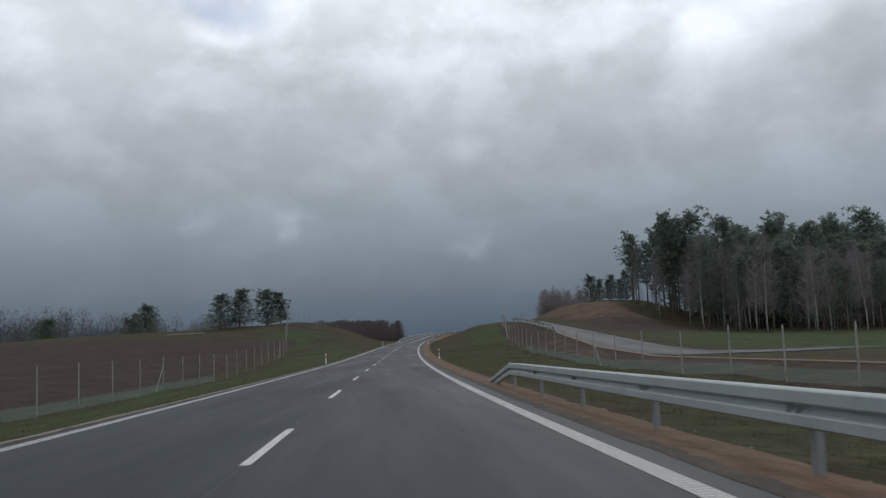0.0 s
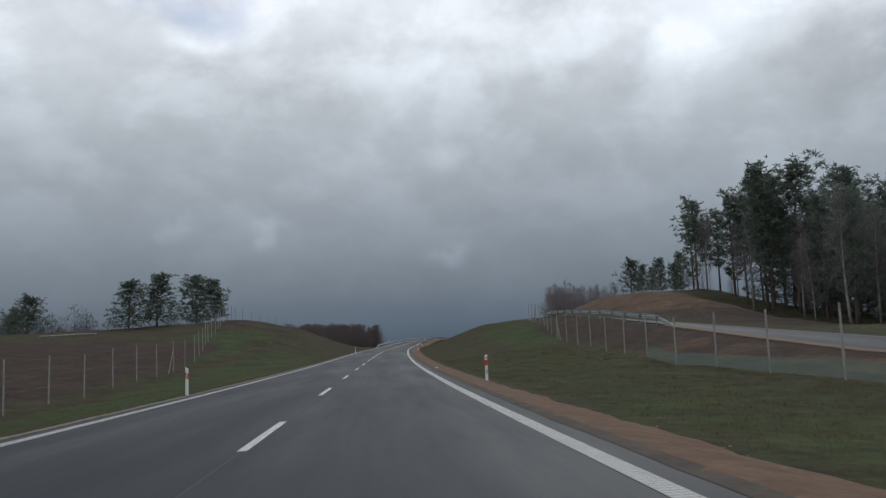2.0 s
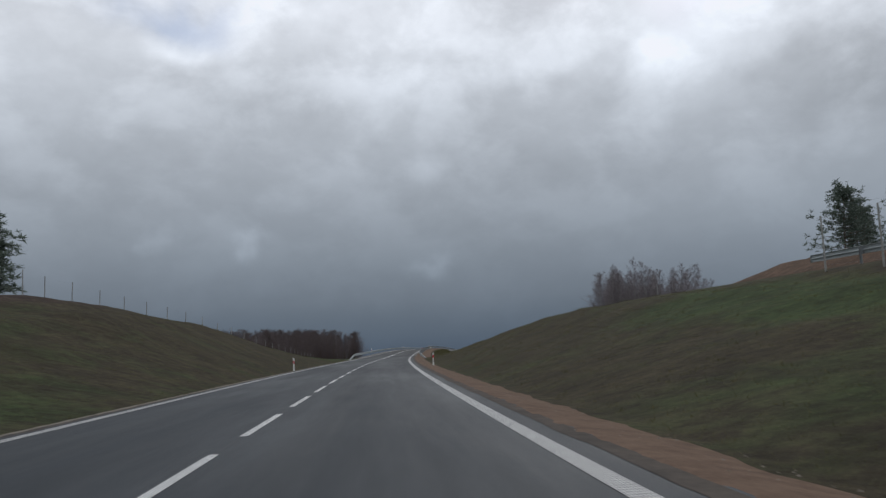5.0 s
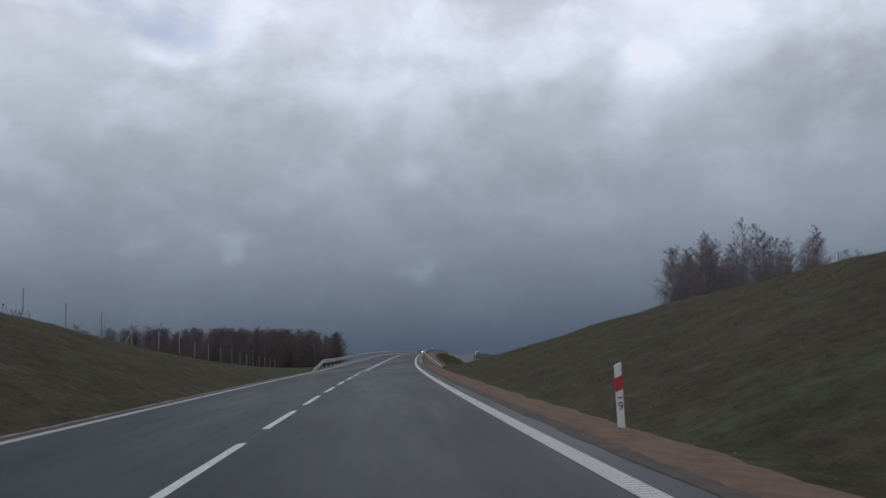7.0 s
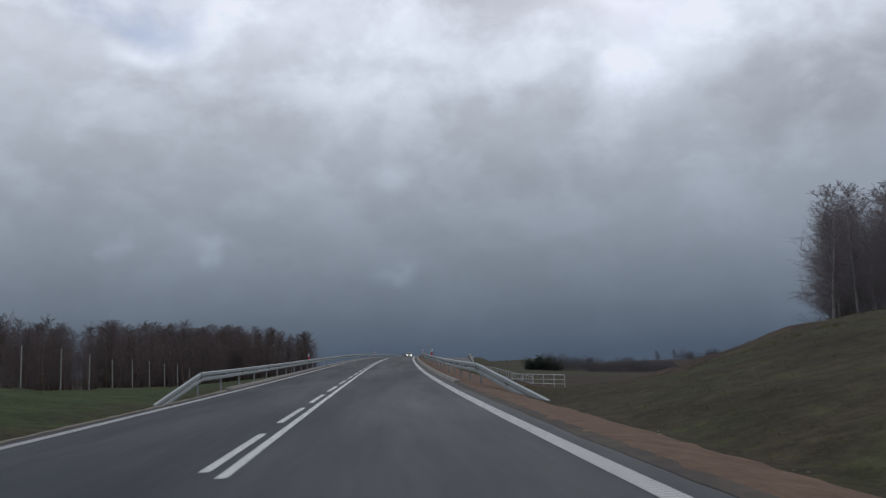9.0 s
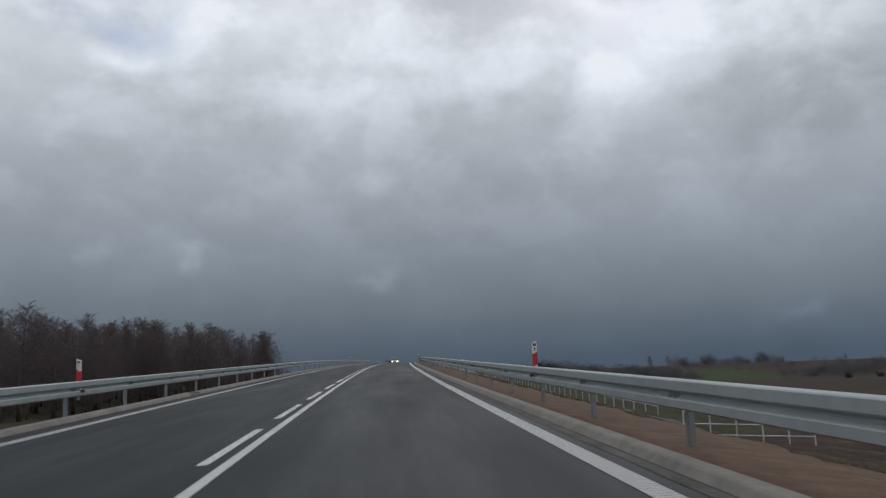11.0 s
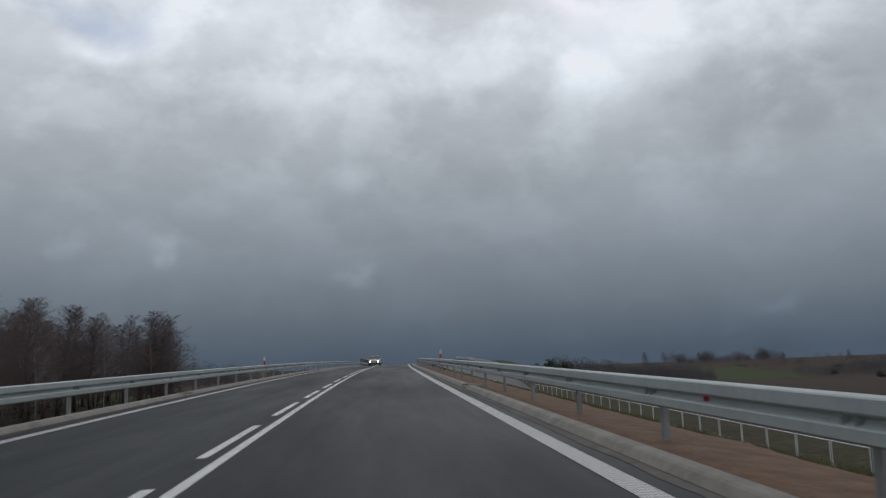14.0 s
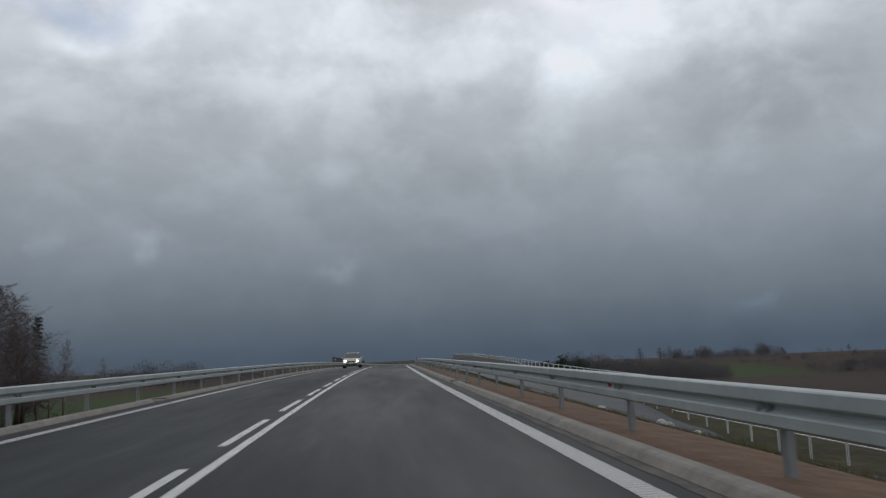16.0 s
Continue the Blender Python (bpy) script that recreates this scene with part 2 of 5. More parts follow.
def ground_build(nt, p):
    v = coords(nt)
    at = nt.nodes.new("ShaderNodeAttribute")
    at.attribute_name = "soil"
    soil_at = at.outputs["Fac"]
    at2 = nt.nodes.new("ShaderNodeAttribute")
    at2.attribute_name = "lush"
    lush_at = at2.outputs["Fac"]
    big = tex_noise(nt, v, 0.09, 5, 0.6)
    mid = tex_noise(nt, v, 1.1, 6, 0.65)
    fine = tex_noise(nt, v, 6.0, 6, 0.7)
    dry = mixed(nt, mid, (0.030, 0.027, 0.015), (0.062, 0.049, 0.028))
    green = mixed(nt, fine, (0.024, 0.038, 0.012), (0.052, 0.074, 0.025))
    f = maths(nt, "ADD", maths(nt, "MULTIPLY", maths(nt, "SUBTRACT", big, 0.5), 2.0), lush_at)
    some = tex_noise(nt, v, 0.30, 5, 0.65)
    f = maths(nt, "ADD", f, maths(nt, "MULTIPLY", maths(nt, "SUBTRACT", some, 0.5), 2.2))
    f = maths(nt, "ADD", f, maths(nt, "MULTIPLY", maths(nt, "SUBTRACT", mid, 0.5), 1.2), True)
    grass = mixed(nt, f, dry, green)
    soil = mixed(nt, fine, (0.031, 0.023, 0.018), (0.060, 0.042, 0.032))
    g = maths(nt, "ADD", soil_at, maths(nt, "MULTIPLY", maths(nt, "SUBTRACT", mid, 0.5), 0.9))
    g = maths(nt, "MULTIPLY", maths(nt, "SUBTRACT", g, 0.40), 5.0, True)
    col = mixed(nt, g, grass, soil)
    at3 = nt.nodes.new("ShaderNodeAttribute")
    at3.attribute_name = "sand"
    bare = maths(nt, "ADD", at3.outputs["Fac"], maths(nt, "MULTIPLY", maths(nt, "SUBTRACT", some, 0.5), 1.2))
    bare = maths(nt, "MULTIPLY", maths(nt, "SUBTRACT", bare, 0.42), 3.0, True)
    col = mixed(nt, bare, col, mixed(nt, mid, (0.070, 0.043, 0.028), (0.125, 0.080, 0.053)))
    tuft = ramp_of(nt, tex_noise(nt, v, 0.45, 4, 0.7), (0.35, 0.72), (0.65, 1.22))
    col = mixed(nt, 1.0, col, tuft, "MULTIPLY")
    sward = ramp_of(nt, tex_noise(nt, v, 2.4, 4, 0.7), (0.35, 0.66), (0.65, 1.30))
    col = mixed(nt, 1.0, col, sward, "MULTIPLY")
    speck = ramp_of(nt, tex_noise(nt, v, 22, 4, 0.7), (0.3, 0.6), (0.7, 1.35))
    nt.links.new(mixed(nt, 1.0, col, speck, "MULTIPLY"), p.inputs["Base Color"])
    p.inputs["Roughness"].default_value = 0.95
    p.inputs["Specular IOR Level"].default_value = 0.1
    h = maths(nt, "ADD", maths(nt, "MULTIPLY", mid, 0.35), maths(nt, "MULTIPLY", fine, 0.65))
    bump(nt, p, h, 0.5, 0.08)


M_GROUND = material("grass_and_soil", ground_build)
M_GRAVEL = plain("brown_gravel_verge", (0.098, 0.062, 0.043), (0.172, 0.115, 0.080), 2.6, 0.95, bumpy=0.5, bdist=0.02, spec=0.12)
M_DUST = plain("pale_dusty_gravel", (0.15, 0.132, 0.108), (0.25, 0.222, 0.185), 3.0, 0.95, bumpy=0.4, bdist=0.02, spec=0.12)
M_SANDEDGE = plain("sandy_edge", (0.13, 0.095, 0.070), (0.19, 0.14, 0.105), 0.8, 0.95, bumpy=0.5, bdist=0.03, spec=0.15)
M_CONCRETE = plain("kerb_concrete", (0.12, 0.11, 0.098), (0.22, 0.20, 0.175), 1.7, 0.85, bumpy=0.25)
M_STEEL = plain("galvanised_steel", (0.262, 0.292, 0.292), (0.352, 0.385, 0.382), 1.1, 0.65, metal=0.0, bumpy=0.05)
M_STEELPOST = plain("galvanised_post", (0.20, 0.215, 0.22), (0.29, 0.305, 0.31), 2.0, 0.5, metal=0.35, bumpy=0.05)
M_POSTWOOD = plain("pale_fence_post", (0.22, 0.22, 0.205), (0.33, 0.33, 0.31), 3.0, 0.7, metal=0.1)
M_PLASTIC = plain("white_plastic", (0.66, 0.66, 0.64), (0.74, 0.74, 0.72), 2.0, 0.45, bumpy=0.03)
M_RED = plain("red_band", (0.42, 0.018, 0.028), (0.50, 0.03, 0.04), 3.0, 0.45, bumpy=0)
M_BLACK = plain("black_print", (0.02, 0.02, 0.02), (0.035, 0.035, 0.035), 3.0, 0.6, bumpy=0)
M_REFLECT = plain("red_reflector", (0.40, 0.03, 0.05), (0.52, 0.06, 0.08), 20.0, 0.2, bumpy=0)
M_SILVERREF = plain("silver_reflector", (0.6, 0.6, 0.6), (0.7, 0.7, 0.7), 20.0, 0.2, bumpy=0)
M_PINEBARK = plain("pine_bark", (0.085, 0.066, 0.056), (0.165, 0.120, 0.092), 3.0, 0.95, bumpy=0.5)
M_BIRCHBARK = plain("birch_bark", (0.12, 0.115, 0.11), (0.40, 0.385, 0.365), 2.2, 0.8, bumpy=0.2)
M_NEEDLE = leafy("pine_needles", (0.108, 0.136, 0.114), (0.190, 0.228, 0.185), 1.5)
M_SPRUCE = leafy("spruce_needles", (0.058, 0.074, 0.060), (0.112, 0.134, 0.104), 1.5)
M_TWIG = leafy("bare_twigs", (0.170, 0.152, 0.160), (0.29, 0.260, 0.264), 1.0)
M_TWIGRED = leafy("russet_twigs", (0.096, 0.080, 0.081), (0.178, 0.145, 0.141), 1.0)
M_FARWOOD = plain("distant_bare_wood", (0.088, 0.084, 0.088), (0.150, 0.140, 0.143), 0.3, 0.95, bumpy=0, spec=0.1)
M_BLADE = leafy("grass_blades", (0.070, 0.074, 0.030), (0.135, 0.120, 0.062), 0.35)
M_HEDGE = leafy("dark_evergreen_leaves", (0.040, 0.052, 0.042), (0.085, 0.100, 0.078), 0.4)
M_ROCK = plain("pale_stone", (0.34, 0.33, 0.31), (0.5, 0.49, 0.46), 6.0, 0.9, bumpy=0.5)
M_RUBBER = plain("black_rubber", (0.015, 0.015, 0.015), (0.03, 0.03, 0.03), 6.0, 0.85)
M_SEAM = plain("bitumen_seam", (0.045, 0.045, 0.047), (0.075, 0.075, 0.077), 1.0, 0.8, bumpy=0)


def net_build(nt, p):
    """Fine woven wire: part of the light goes straight through."""
    p.inputs["Base Color"].default_value = (0.20, 0.29, 0.24, 1)
    p.inputs["Roughness"].default_value = 0.6
    tr = nt.nodes.new("ShaderNodeBsdfTransparent")
    mx = nt.nodes.new("ShaderNodeMixShader")
    mx.inputs[0].default_value = 0.45
    nt.links.new(tr.outputs[0], mx.inputs[1])
    nt.links.new(p.outputs[0], mx.inputs[2])
    nt.links.new(mx.outputs[0], nt.nodes["Material Output"].inputs[0])


M_NET = material("woven_wire_net", net_build)


def lamp_build(nt, p):
    p.inputs["Base Color"].default_value = (0.9, 0.9, 0.85, 1)
    p.inputs["Emission Color"].default_value = (1.0, 0.93, 0.8, 1)
    p.inputs["Emission Strength"].default_value = 7.0


M_LAMP = material("lit_headlamp", lamp_build)
M_CARPAINT = plain("beige_car_paint", (0.46, 0.43, 0.36), (0.52, 0.49, 0.42), 0.5, 0.3, metal=0.3, bumpy=0)
M_DARKPAINT = plain("dark_car_paint", (0.05, 0.055, 0.06), (0.07, 0.075, 0.08), 0.5, 0.3, metal=0.3, bumpy=0)


def glass_build(nt, p):
    p.inputs["Base Color"].default_value = (0.07, 0.08, 0.09, 1)
    p.inputs["Roughness"].default_value = 0.08


M_GLASS = material("tinted_car_glass", glass_build)

# ---------------------------------------------------------------- the road's line
# curvature (1/1000 per metre) and grade at stations every 40 m from -20 m
CURVE = (-0.6352, -0.4766, -0.3298, -0.2871, -0.3860, -0.5095, -0.5051, -0.4321, -0.3744, -0.3752,
         -0.3758, -0.3773, -0.3783, -0.3782, -0.3775, -0.3764, -0.3752, -0.3739, -0.3726, -0.3714)
GRADE = (-0.02624, -0.01614, -0.00860, -0.00027, 0.00670, 0.00618, 0.00670, 0.01714, 0.01642, 0.01106,
         0.00601, 0.00178, -0.00620, -0.01200, -0.01350, -0.01250, -0.01100, -0.00950, -0.00800, -0.00700)
KNOTS = np.concatenate([np.arange(-20, 221, 40.0), np.arange(266, 747, 40.0)])
ST = np.arange(-20, 741, 1.0)


def road_line():
    k = np.interp(ST, KNOTS, CURVE) * 1e-3
    psi = np.cumsum(k) - 0.5 * k
    psi = psi - np.interp(0, ST, psi)
    x, y, z = np.cumsum(-np.sin(psi)), np.cumsum(np.cos(psi)), np.cumsum(np.interp(ST, KNOTS, GRADE))
    return [a - np.interp(0, ST, a) for a in (x, y, z)] + [psi]


RX, RY, RZ, RPSI = road_line()


def road_z(s):
    return np.interp(s, ST, RZ)


def heading(s):
    return float(np.interp(s, ST, RPSI))


def plan(s, lat):
    """World x, y of a station and an offset to the right of the road's axis."""
    s, lat = np.asarray(s, float), np.asarray(lat, float)
    psi = np.interp(s, ST, RPSI)
    over = s - np.clip(s, -20, 740)
    return (np.interp(s, ST, RX) - over * np.sin(psi) + lat * np.cos(psi),
            np.interp(s, ST, RY) + over * np.cos(psi) + lat * np.sin(psi))


def spot(s, lat, dz=0.0):
    """World place over the road's own level."""
    x, y = plan(s, lat)
    return Vector((float(x), float(y), float(road_z(s)) + dz))


# ---------------------------------------------------------------- the lie of the land
# levels over the carriageway along the road, at set offsets from its axis
def curve_of(*pairs):
    a = np.array(pairs, float).reshape(-1, 2)
    return lambda s: np.interp(s, a[:, 0], a[:, 1])


RIGHT_16 = curve_of(-60, -1.1, 30, -0.85, 64, -0.56, 86, -0.06, 100, 0.4, 109, 0.7, 120, 1.15, 129, 1.8, 136, 2.3, 150, 2.9, 165, 3.3, 185, 3.45, 199, 3.2, 211, 2.9, 218, 2.6, 223, 2.35, 231, 1.98, 238, 1.6, 244, 0.95, 248, 0.35, 254, -0.6, 262, -2.0, 272, -2.9, 396, -3.3, 410, -3.2, 436, -1.75, 452, -1.45, 476, -0.95, 536, 0.25, 606, 0.8, 746, 0.0)
TOE = curve_of(222, 0.0, 232, -0.12, 236, -0.5, 240, -1.25, 248, -1.25, 256, -0.8, 266, 0.0)
R_LAT = (4.0, 5.9, 10.5, 16.0, 20.5, 27.0, 36.0, 48.0, 62.0, 90.0, 170.0, 420.0, 2300.0)
R_LEV = (
    curve_of(0, -0.10),
    curve_of(0, -0.22),
    lambda s: -0.22 + 0.455 * (RIGHT_16(s) + 0.22) + TOE(s),
    RIGHT_16,
    curve_of(-60, -0.3, 39, -0.25, 62, -0.34, 80, 0.23, 101, 1.65, 106, 1.98, 120, 2.8, 135, 3.42, 153, 3.7, 175, 3.95, 205, 3.9, 218, 3.3, 230, 2.6, 242, 1.85, 248, 1.65, 254, 0.8, 260, 0.1, 267, -1.1, 279, -3.2, 396, -3.6, 414, -3.5, 442, -2.2, 476, -1.2, 536, 0.0, 606, 0.5, 746, -1.0),
    curve_of(-60, -0.3, 66, -0.15, 76, 0.1, 93, 0.95, 106, 1.6, 135, 2.9, 153, 3.6, 200, 3.9, 230, 2.9, 250, 1.9, 261, 1.4, 269, 0.5, 278, -0.4, 288, -2.2, 306, -4.0, 406, -5.4, 746, -3.0),
    curve_of(-60, 0.0, 70, 0.1, 100, 1.1, 115, 1.6, 127, 2.7, 139, 4.9, 152, 6.3, 162, 7.0, 185, 7.1, 205, 5.4, 235, 2.9, 262, 1.5, 290, -2.6, 320, -4.6, 406, -6.4, 746, -5.0),
    curve_of(-60, 0.2, 90, 0.4, 118, 0.8, 133, 1.4, 147, 2.6, 158, 5.2, 168, 7.2, 192, 8.2, 212, 5.6, 240, 3.2, 270, 1.4, 311, -3.6, 406, -7.0, 746, -6.0),
    curve_of(-60, 0.4, 110, 0.6, 140, 1.4, 170, 4.0, 200, 4.6, 260, 1.5, 316, -4.4, 406, -7.8, 746, -7.0),
    curve_of(-60, 0.8, 120, 1.0, 180, 2.0, 260, 1.0, 326, -5.5, 426, -9.0, 746, -9.0),
    curve_of(-60, 1.0, 200, 1.5, 326, -6.0, 456, -9.0, 746, -10.0),
    curve_of(-60, 2.0, 306, -4.0, 606, -10.0, 1000, -12.0, 1600, -12.0),
    curve_of(0, -18.0, 4000, -22.0),
)
L_LAT = (4.0, 5.2, 14.5, 21.0, 34.0, 60.0, 110.0, 220.0, 500.0, 3000.0)
L_LEV = (
    curve_of(0, -0.10),
    curve_of(0, -0.20),
    curve_of(-60, -1.4, 44, -1.3, 81, -1.2, 91, -0.95, 104, -0.5, 120, 0.0, 135, 1.2, 150, 2.6, 167, 4.0, 184, 4.05, 192, 3.95, 202, 3.4, 223, 1.85, 236, 0.9, 256, -0.3, 290, -2.0, 336, -3.6, 486, -3.0, 746, -1.5),
    curve_of(-60, -1.2, 44, -1.0, 90, -0.4, 120, 0.7, 145, 2.5, 160, 4.2, 172, 5.65, 185, 5.55, 201, 4.75, 215, 3.85, 232, 2.1, 247, 0.8, 271, -0.8, 306, -2.5, 336, -3.8, 486, -3.6, 746, -2.0),
    curve_of(-60, -0.8, 44, -0.4, 90, 0.6, 130, 2.4, 160, 4.0, 176, 5.2, 200, 4.4, 235, 1.4, 280, -1.0, 346, -4.0, 486, -4.0, 746, -3.0),
    curve_of(-60, -0.3, 40, 0.2, 100, 1.6, 172, 4.6, 220, 3.0, 290, -1.5, 366, -4.0, 746, -4.0),
    curve_of(-60, 0.3, 100, 1.5, 180, 3.0, 260, 1.0, 366, -4.0, 746, -5.0),
    curve_of(-60, 0.5, 180, 2.0, 406, -5.0, 746, -6.0),
    curve_of(-60, 1.0, 406, -6.0, 900, -9.0, 2000, -10.0),
    curve_of(0, -14.0, 4000, -22.0),
)


def levels(s, lat):
    """Ground level (world z) for arrays of stations and offsets."""
    s, lat = np.broadcast_arrays(np.asarray(s, float), np.asarray(lat, float))
    out = np.zeros(s.shape)
    for side, lats, levs in ((1, R_LAT, R_LEV), (-1, L_LAT, L_LEV)):
        a = np.abs(lat)
        tab = [f(s) for f in levs]
        h = np.where(a <= lats[0], tab[0], 0.0)
        for k in range(len(lats) - 1):
            u = np.clip((a - lats[k]) / (lats[k + 1] - lats[k]), 0, 1)
            inside = (a > lats[k]) & (a <= lats[k + 1])
            w = u if k < (3 if side > 0 else 2) else u * u * (3 - 2 * u) * 0.5 + u * 0.5
            h = np.where(inside, tab[k] * (1 - w) + tab[k + 1] * w, h)
        h = np.where(a > lats[-1], tab[-1], h)
        out = np.where((lat >= 0) if side > 0 else (lat < 0), h, out)
    # soft lumps away from the carriageway
    x, y = plan(s, lat)
    away = np.clip((np.abs(lat) - 6.5) / 6, 0, 1)
    lump = 0.10 * np.sin(x * 0.61 + 1.3 * np.sin(y * 0.23)) * np.sin(y * 0.47 + 0.8 * np.sin(x * 0.31))
    lump = lump + 0.05 * np.sin(x * 1.7 + y * 0.9) * np.sin(y * 1.3 - x * 0.6)
    hum = np.sin(x * 2.3 + 1.7 * np.sin(y * 0.9)) * np.sin(y * 1.9 + 1.4 * np.sin(x * 1.1 + 0.5)) + 0.6 * np.sin(x * 3.7 - y * 1.3) * np.sin(y * 3.1 + x * 0.7)
    lump = lump + 0.045 * hum * np.clip(0.55 + 0.9 * np.sin(x * 0.37 + 2.0) * np.sin(y * 0.21), 0, 1.4)
    level = np.clip((np.abs(lat - 23.5) - 4) / 3, 0, 1)
    away = away * np.where((s > 25) & (s < 240), level, 1.0)
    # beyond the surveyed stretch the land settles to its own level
    base = np.interp(s, (-20, 740, 1500), (road_z(-20), road_z(740), -9.0))
    zr = np.where((s > -20) & (s < 740), road_z(np.clip(s, -20, 740)), base)
    # wide hollow with a ridge behind it, far to the right
    far = np.hypot(x - 30, y - 390)
    bowl = np.interp(far, (150, 300, 420, 600, 720, 860, 1000, 1250, 2000, 5000), (-7, -12, -16, -20.5, -18.5, -13.5, -11.0, -13, -30, -70))
    w = np.clip((lat - 60) / 110, 0, 1) * np.clip((s - 330) / 200, 0, 1)
    return (zr + out) * (1 - w) + bowl * w + lump * away


def ground_at(s, lat, sink=0.0):
    x, y = plan(s, lat)
    return Vector((float(x), float(y), float(levels(s, lat)) - sink))


# ---------------------------------------------------------------- mesh helpers
def mesh_of(name, verts, faces, mat=None, smooth=False):
    me = bpy.data.meshes.new(name)
    me.from_pydata([tuple(v) for v in verts], [], faces)
    if mat is not None:
        me.materials.append(mat)
    if smooth:
        me.polygons.foreach_set("use_smooth", [True] * len(me.polygons))
    me.update()
    return me


def put(name, me, parent=None, label=""):
    ob = new(name, me)
    if parent is not None:
        ob.parent = parent
    if label:
        ob["label"] = label
    return ob


class Shape:
    """Collects vertices and faces of one mesh."""

    def __init__(self):
        self.v, self.f = [], []

    def box(self, c, size, rot=None, taper=1.0):
        n = len(self.v)
        hx, hy, hz = (d / 2 for d in size)
        for sz in (-1, 1):
            k = taper if sz > 0 else 1.0
            for sx, sy in ((-1, -1), (1, -1), (1, 1), (-1, 1)):
                p = Vector((sx * hx * k, sy * hy * k, sz * hz))
                self.v.append((rot @ p if rot else p) + Vector(c))
        for q in ((0, 3, 2, 1), (4, 5, 6, 7), (0, 1, 5, 4), (1, 2, 6, 5), (2, 3, 7, 6), (3, 0, 4, 7)):
            self.f.append(tuple(n + i for i in q))

    def tube(self, pts, radii, sides=5, cap=True):
        n0 = len(self.v)
        up = Vector((0, 0, 1))
        for i, p in enumerate(pts):
            a = pts[min(i + 1, len(pts) - 1)] - pts[max(i - 1, 0)]
            a = a.normalized() if a.length > 1e-6 else up
            b = a.cross(Vector((1, 0, 0)) if abs(a.x) < 0.8 else Vector((0, 1, 0))).normalized()
            c = a.cross(b)
            for k in range(sides):
                w = 2 * math.pi * k / sides
                self.v.append(p + (b * math.cos(w) + c * math.sin(w)) * radii[i])
        for i in range(len(pts) - 1):
            for k in range(sides):
                q = n0 + i * sides
                self.f.append((q + k, q + (k + 1) % sides, q + sides + (k + 1) % sides, q + sides + k))
        if cap:
            self.f.append(tuple(n0 + k for k in reversed(range(sides))))
            self.f.append(tuple(n0 + (len(pts) - 1) * sides + k for k in range(sides)))

    def tri(self, a, b, c):
        n = len(self.v)
        self.v += [a, b, c]
        self.f.append((n, n + 1, n + 2))

    def quad(self, a, b, c, d):
        n = len(self.v)
        self.v += [a, b, c, d]
        self.f.append((n, n + 1, n + 2, n + 3))

    def mesh(self, name, mat, smooth=False):
        return mesh_of(name, self.v, self.f, mat, smooth)


def ribbon(name, s0, s1, left, right, lift, mat, step=1.0, follow="road", thick=0.0):
    """A strip that follows the road: left and right are offsets, or functions of the station."""
    n = max(1, round((s1 - s0) / step))
    ss = np.linspace(s0, s1, n + 1)
    verts, uvs = [], []
    for s in ss:
        for side, lat in ((0, left), (1, right)):
            a = lat(s) if callable(lat) else lat
            x, y = plan(s, a)
            z = (road_z(s) if follow == "road" else levels(s, a)) + (lift[side] if isinstance(lift, tuple) else lift)
            verts.append((float(x), float(y), float(z)))
            uvs.append((s, a))
    faces = [(2 * i, 2 * i + 1, 2 * i + 3, 2 * i + 2) for i in range(n)]
    if thick:
        m = len(verts)
        verts += [(x, y, z - thick) for x, y, z in verts]
        uvs += uvs
        for i in range(n):
            faces += [(2 * i + 1, m + 2 * i + 1, m + 2 * i + 3, 2 * i + 3), (2 * i + 2, m + 2 * i + 2, m + 2 * i, 2 * i)]
        faces += [(0, m, m + 1, 1), (2 * n + 1, m + 2 * n + 1, m + 2 * n, 2 * n)]
    me = mesh_of(name, verts, faces, mat)
    uv = me.uv_layers.new(name="UVMap")
    flat = [0.0] * (2 * len(me.loops))
    for i, lo in enumerate(me.loops):
        flat[2 * i], flat[2 * i + 1] = uvs[lo.vertex_index]
    uv.data.foreach_set("uv", flat)
    return me


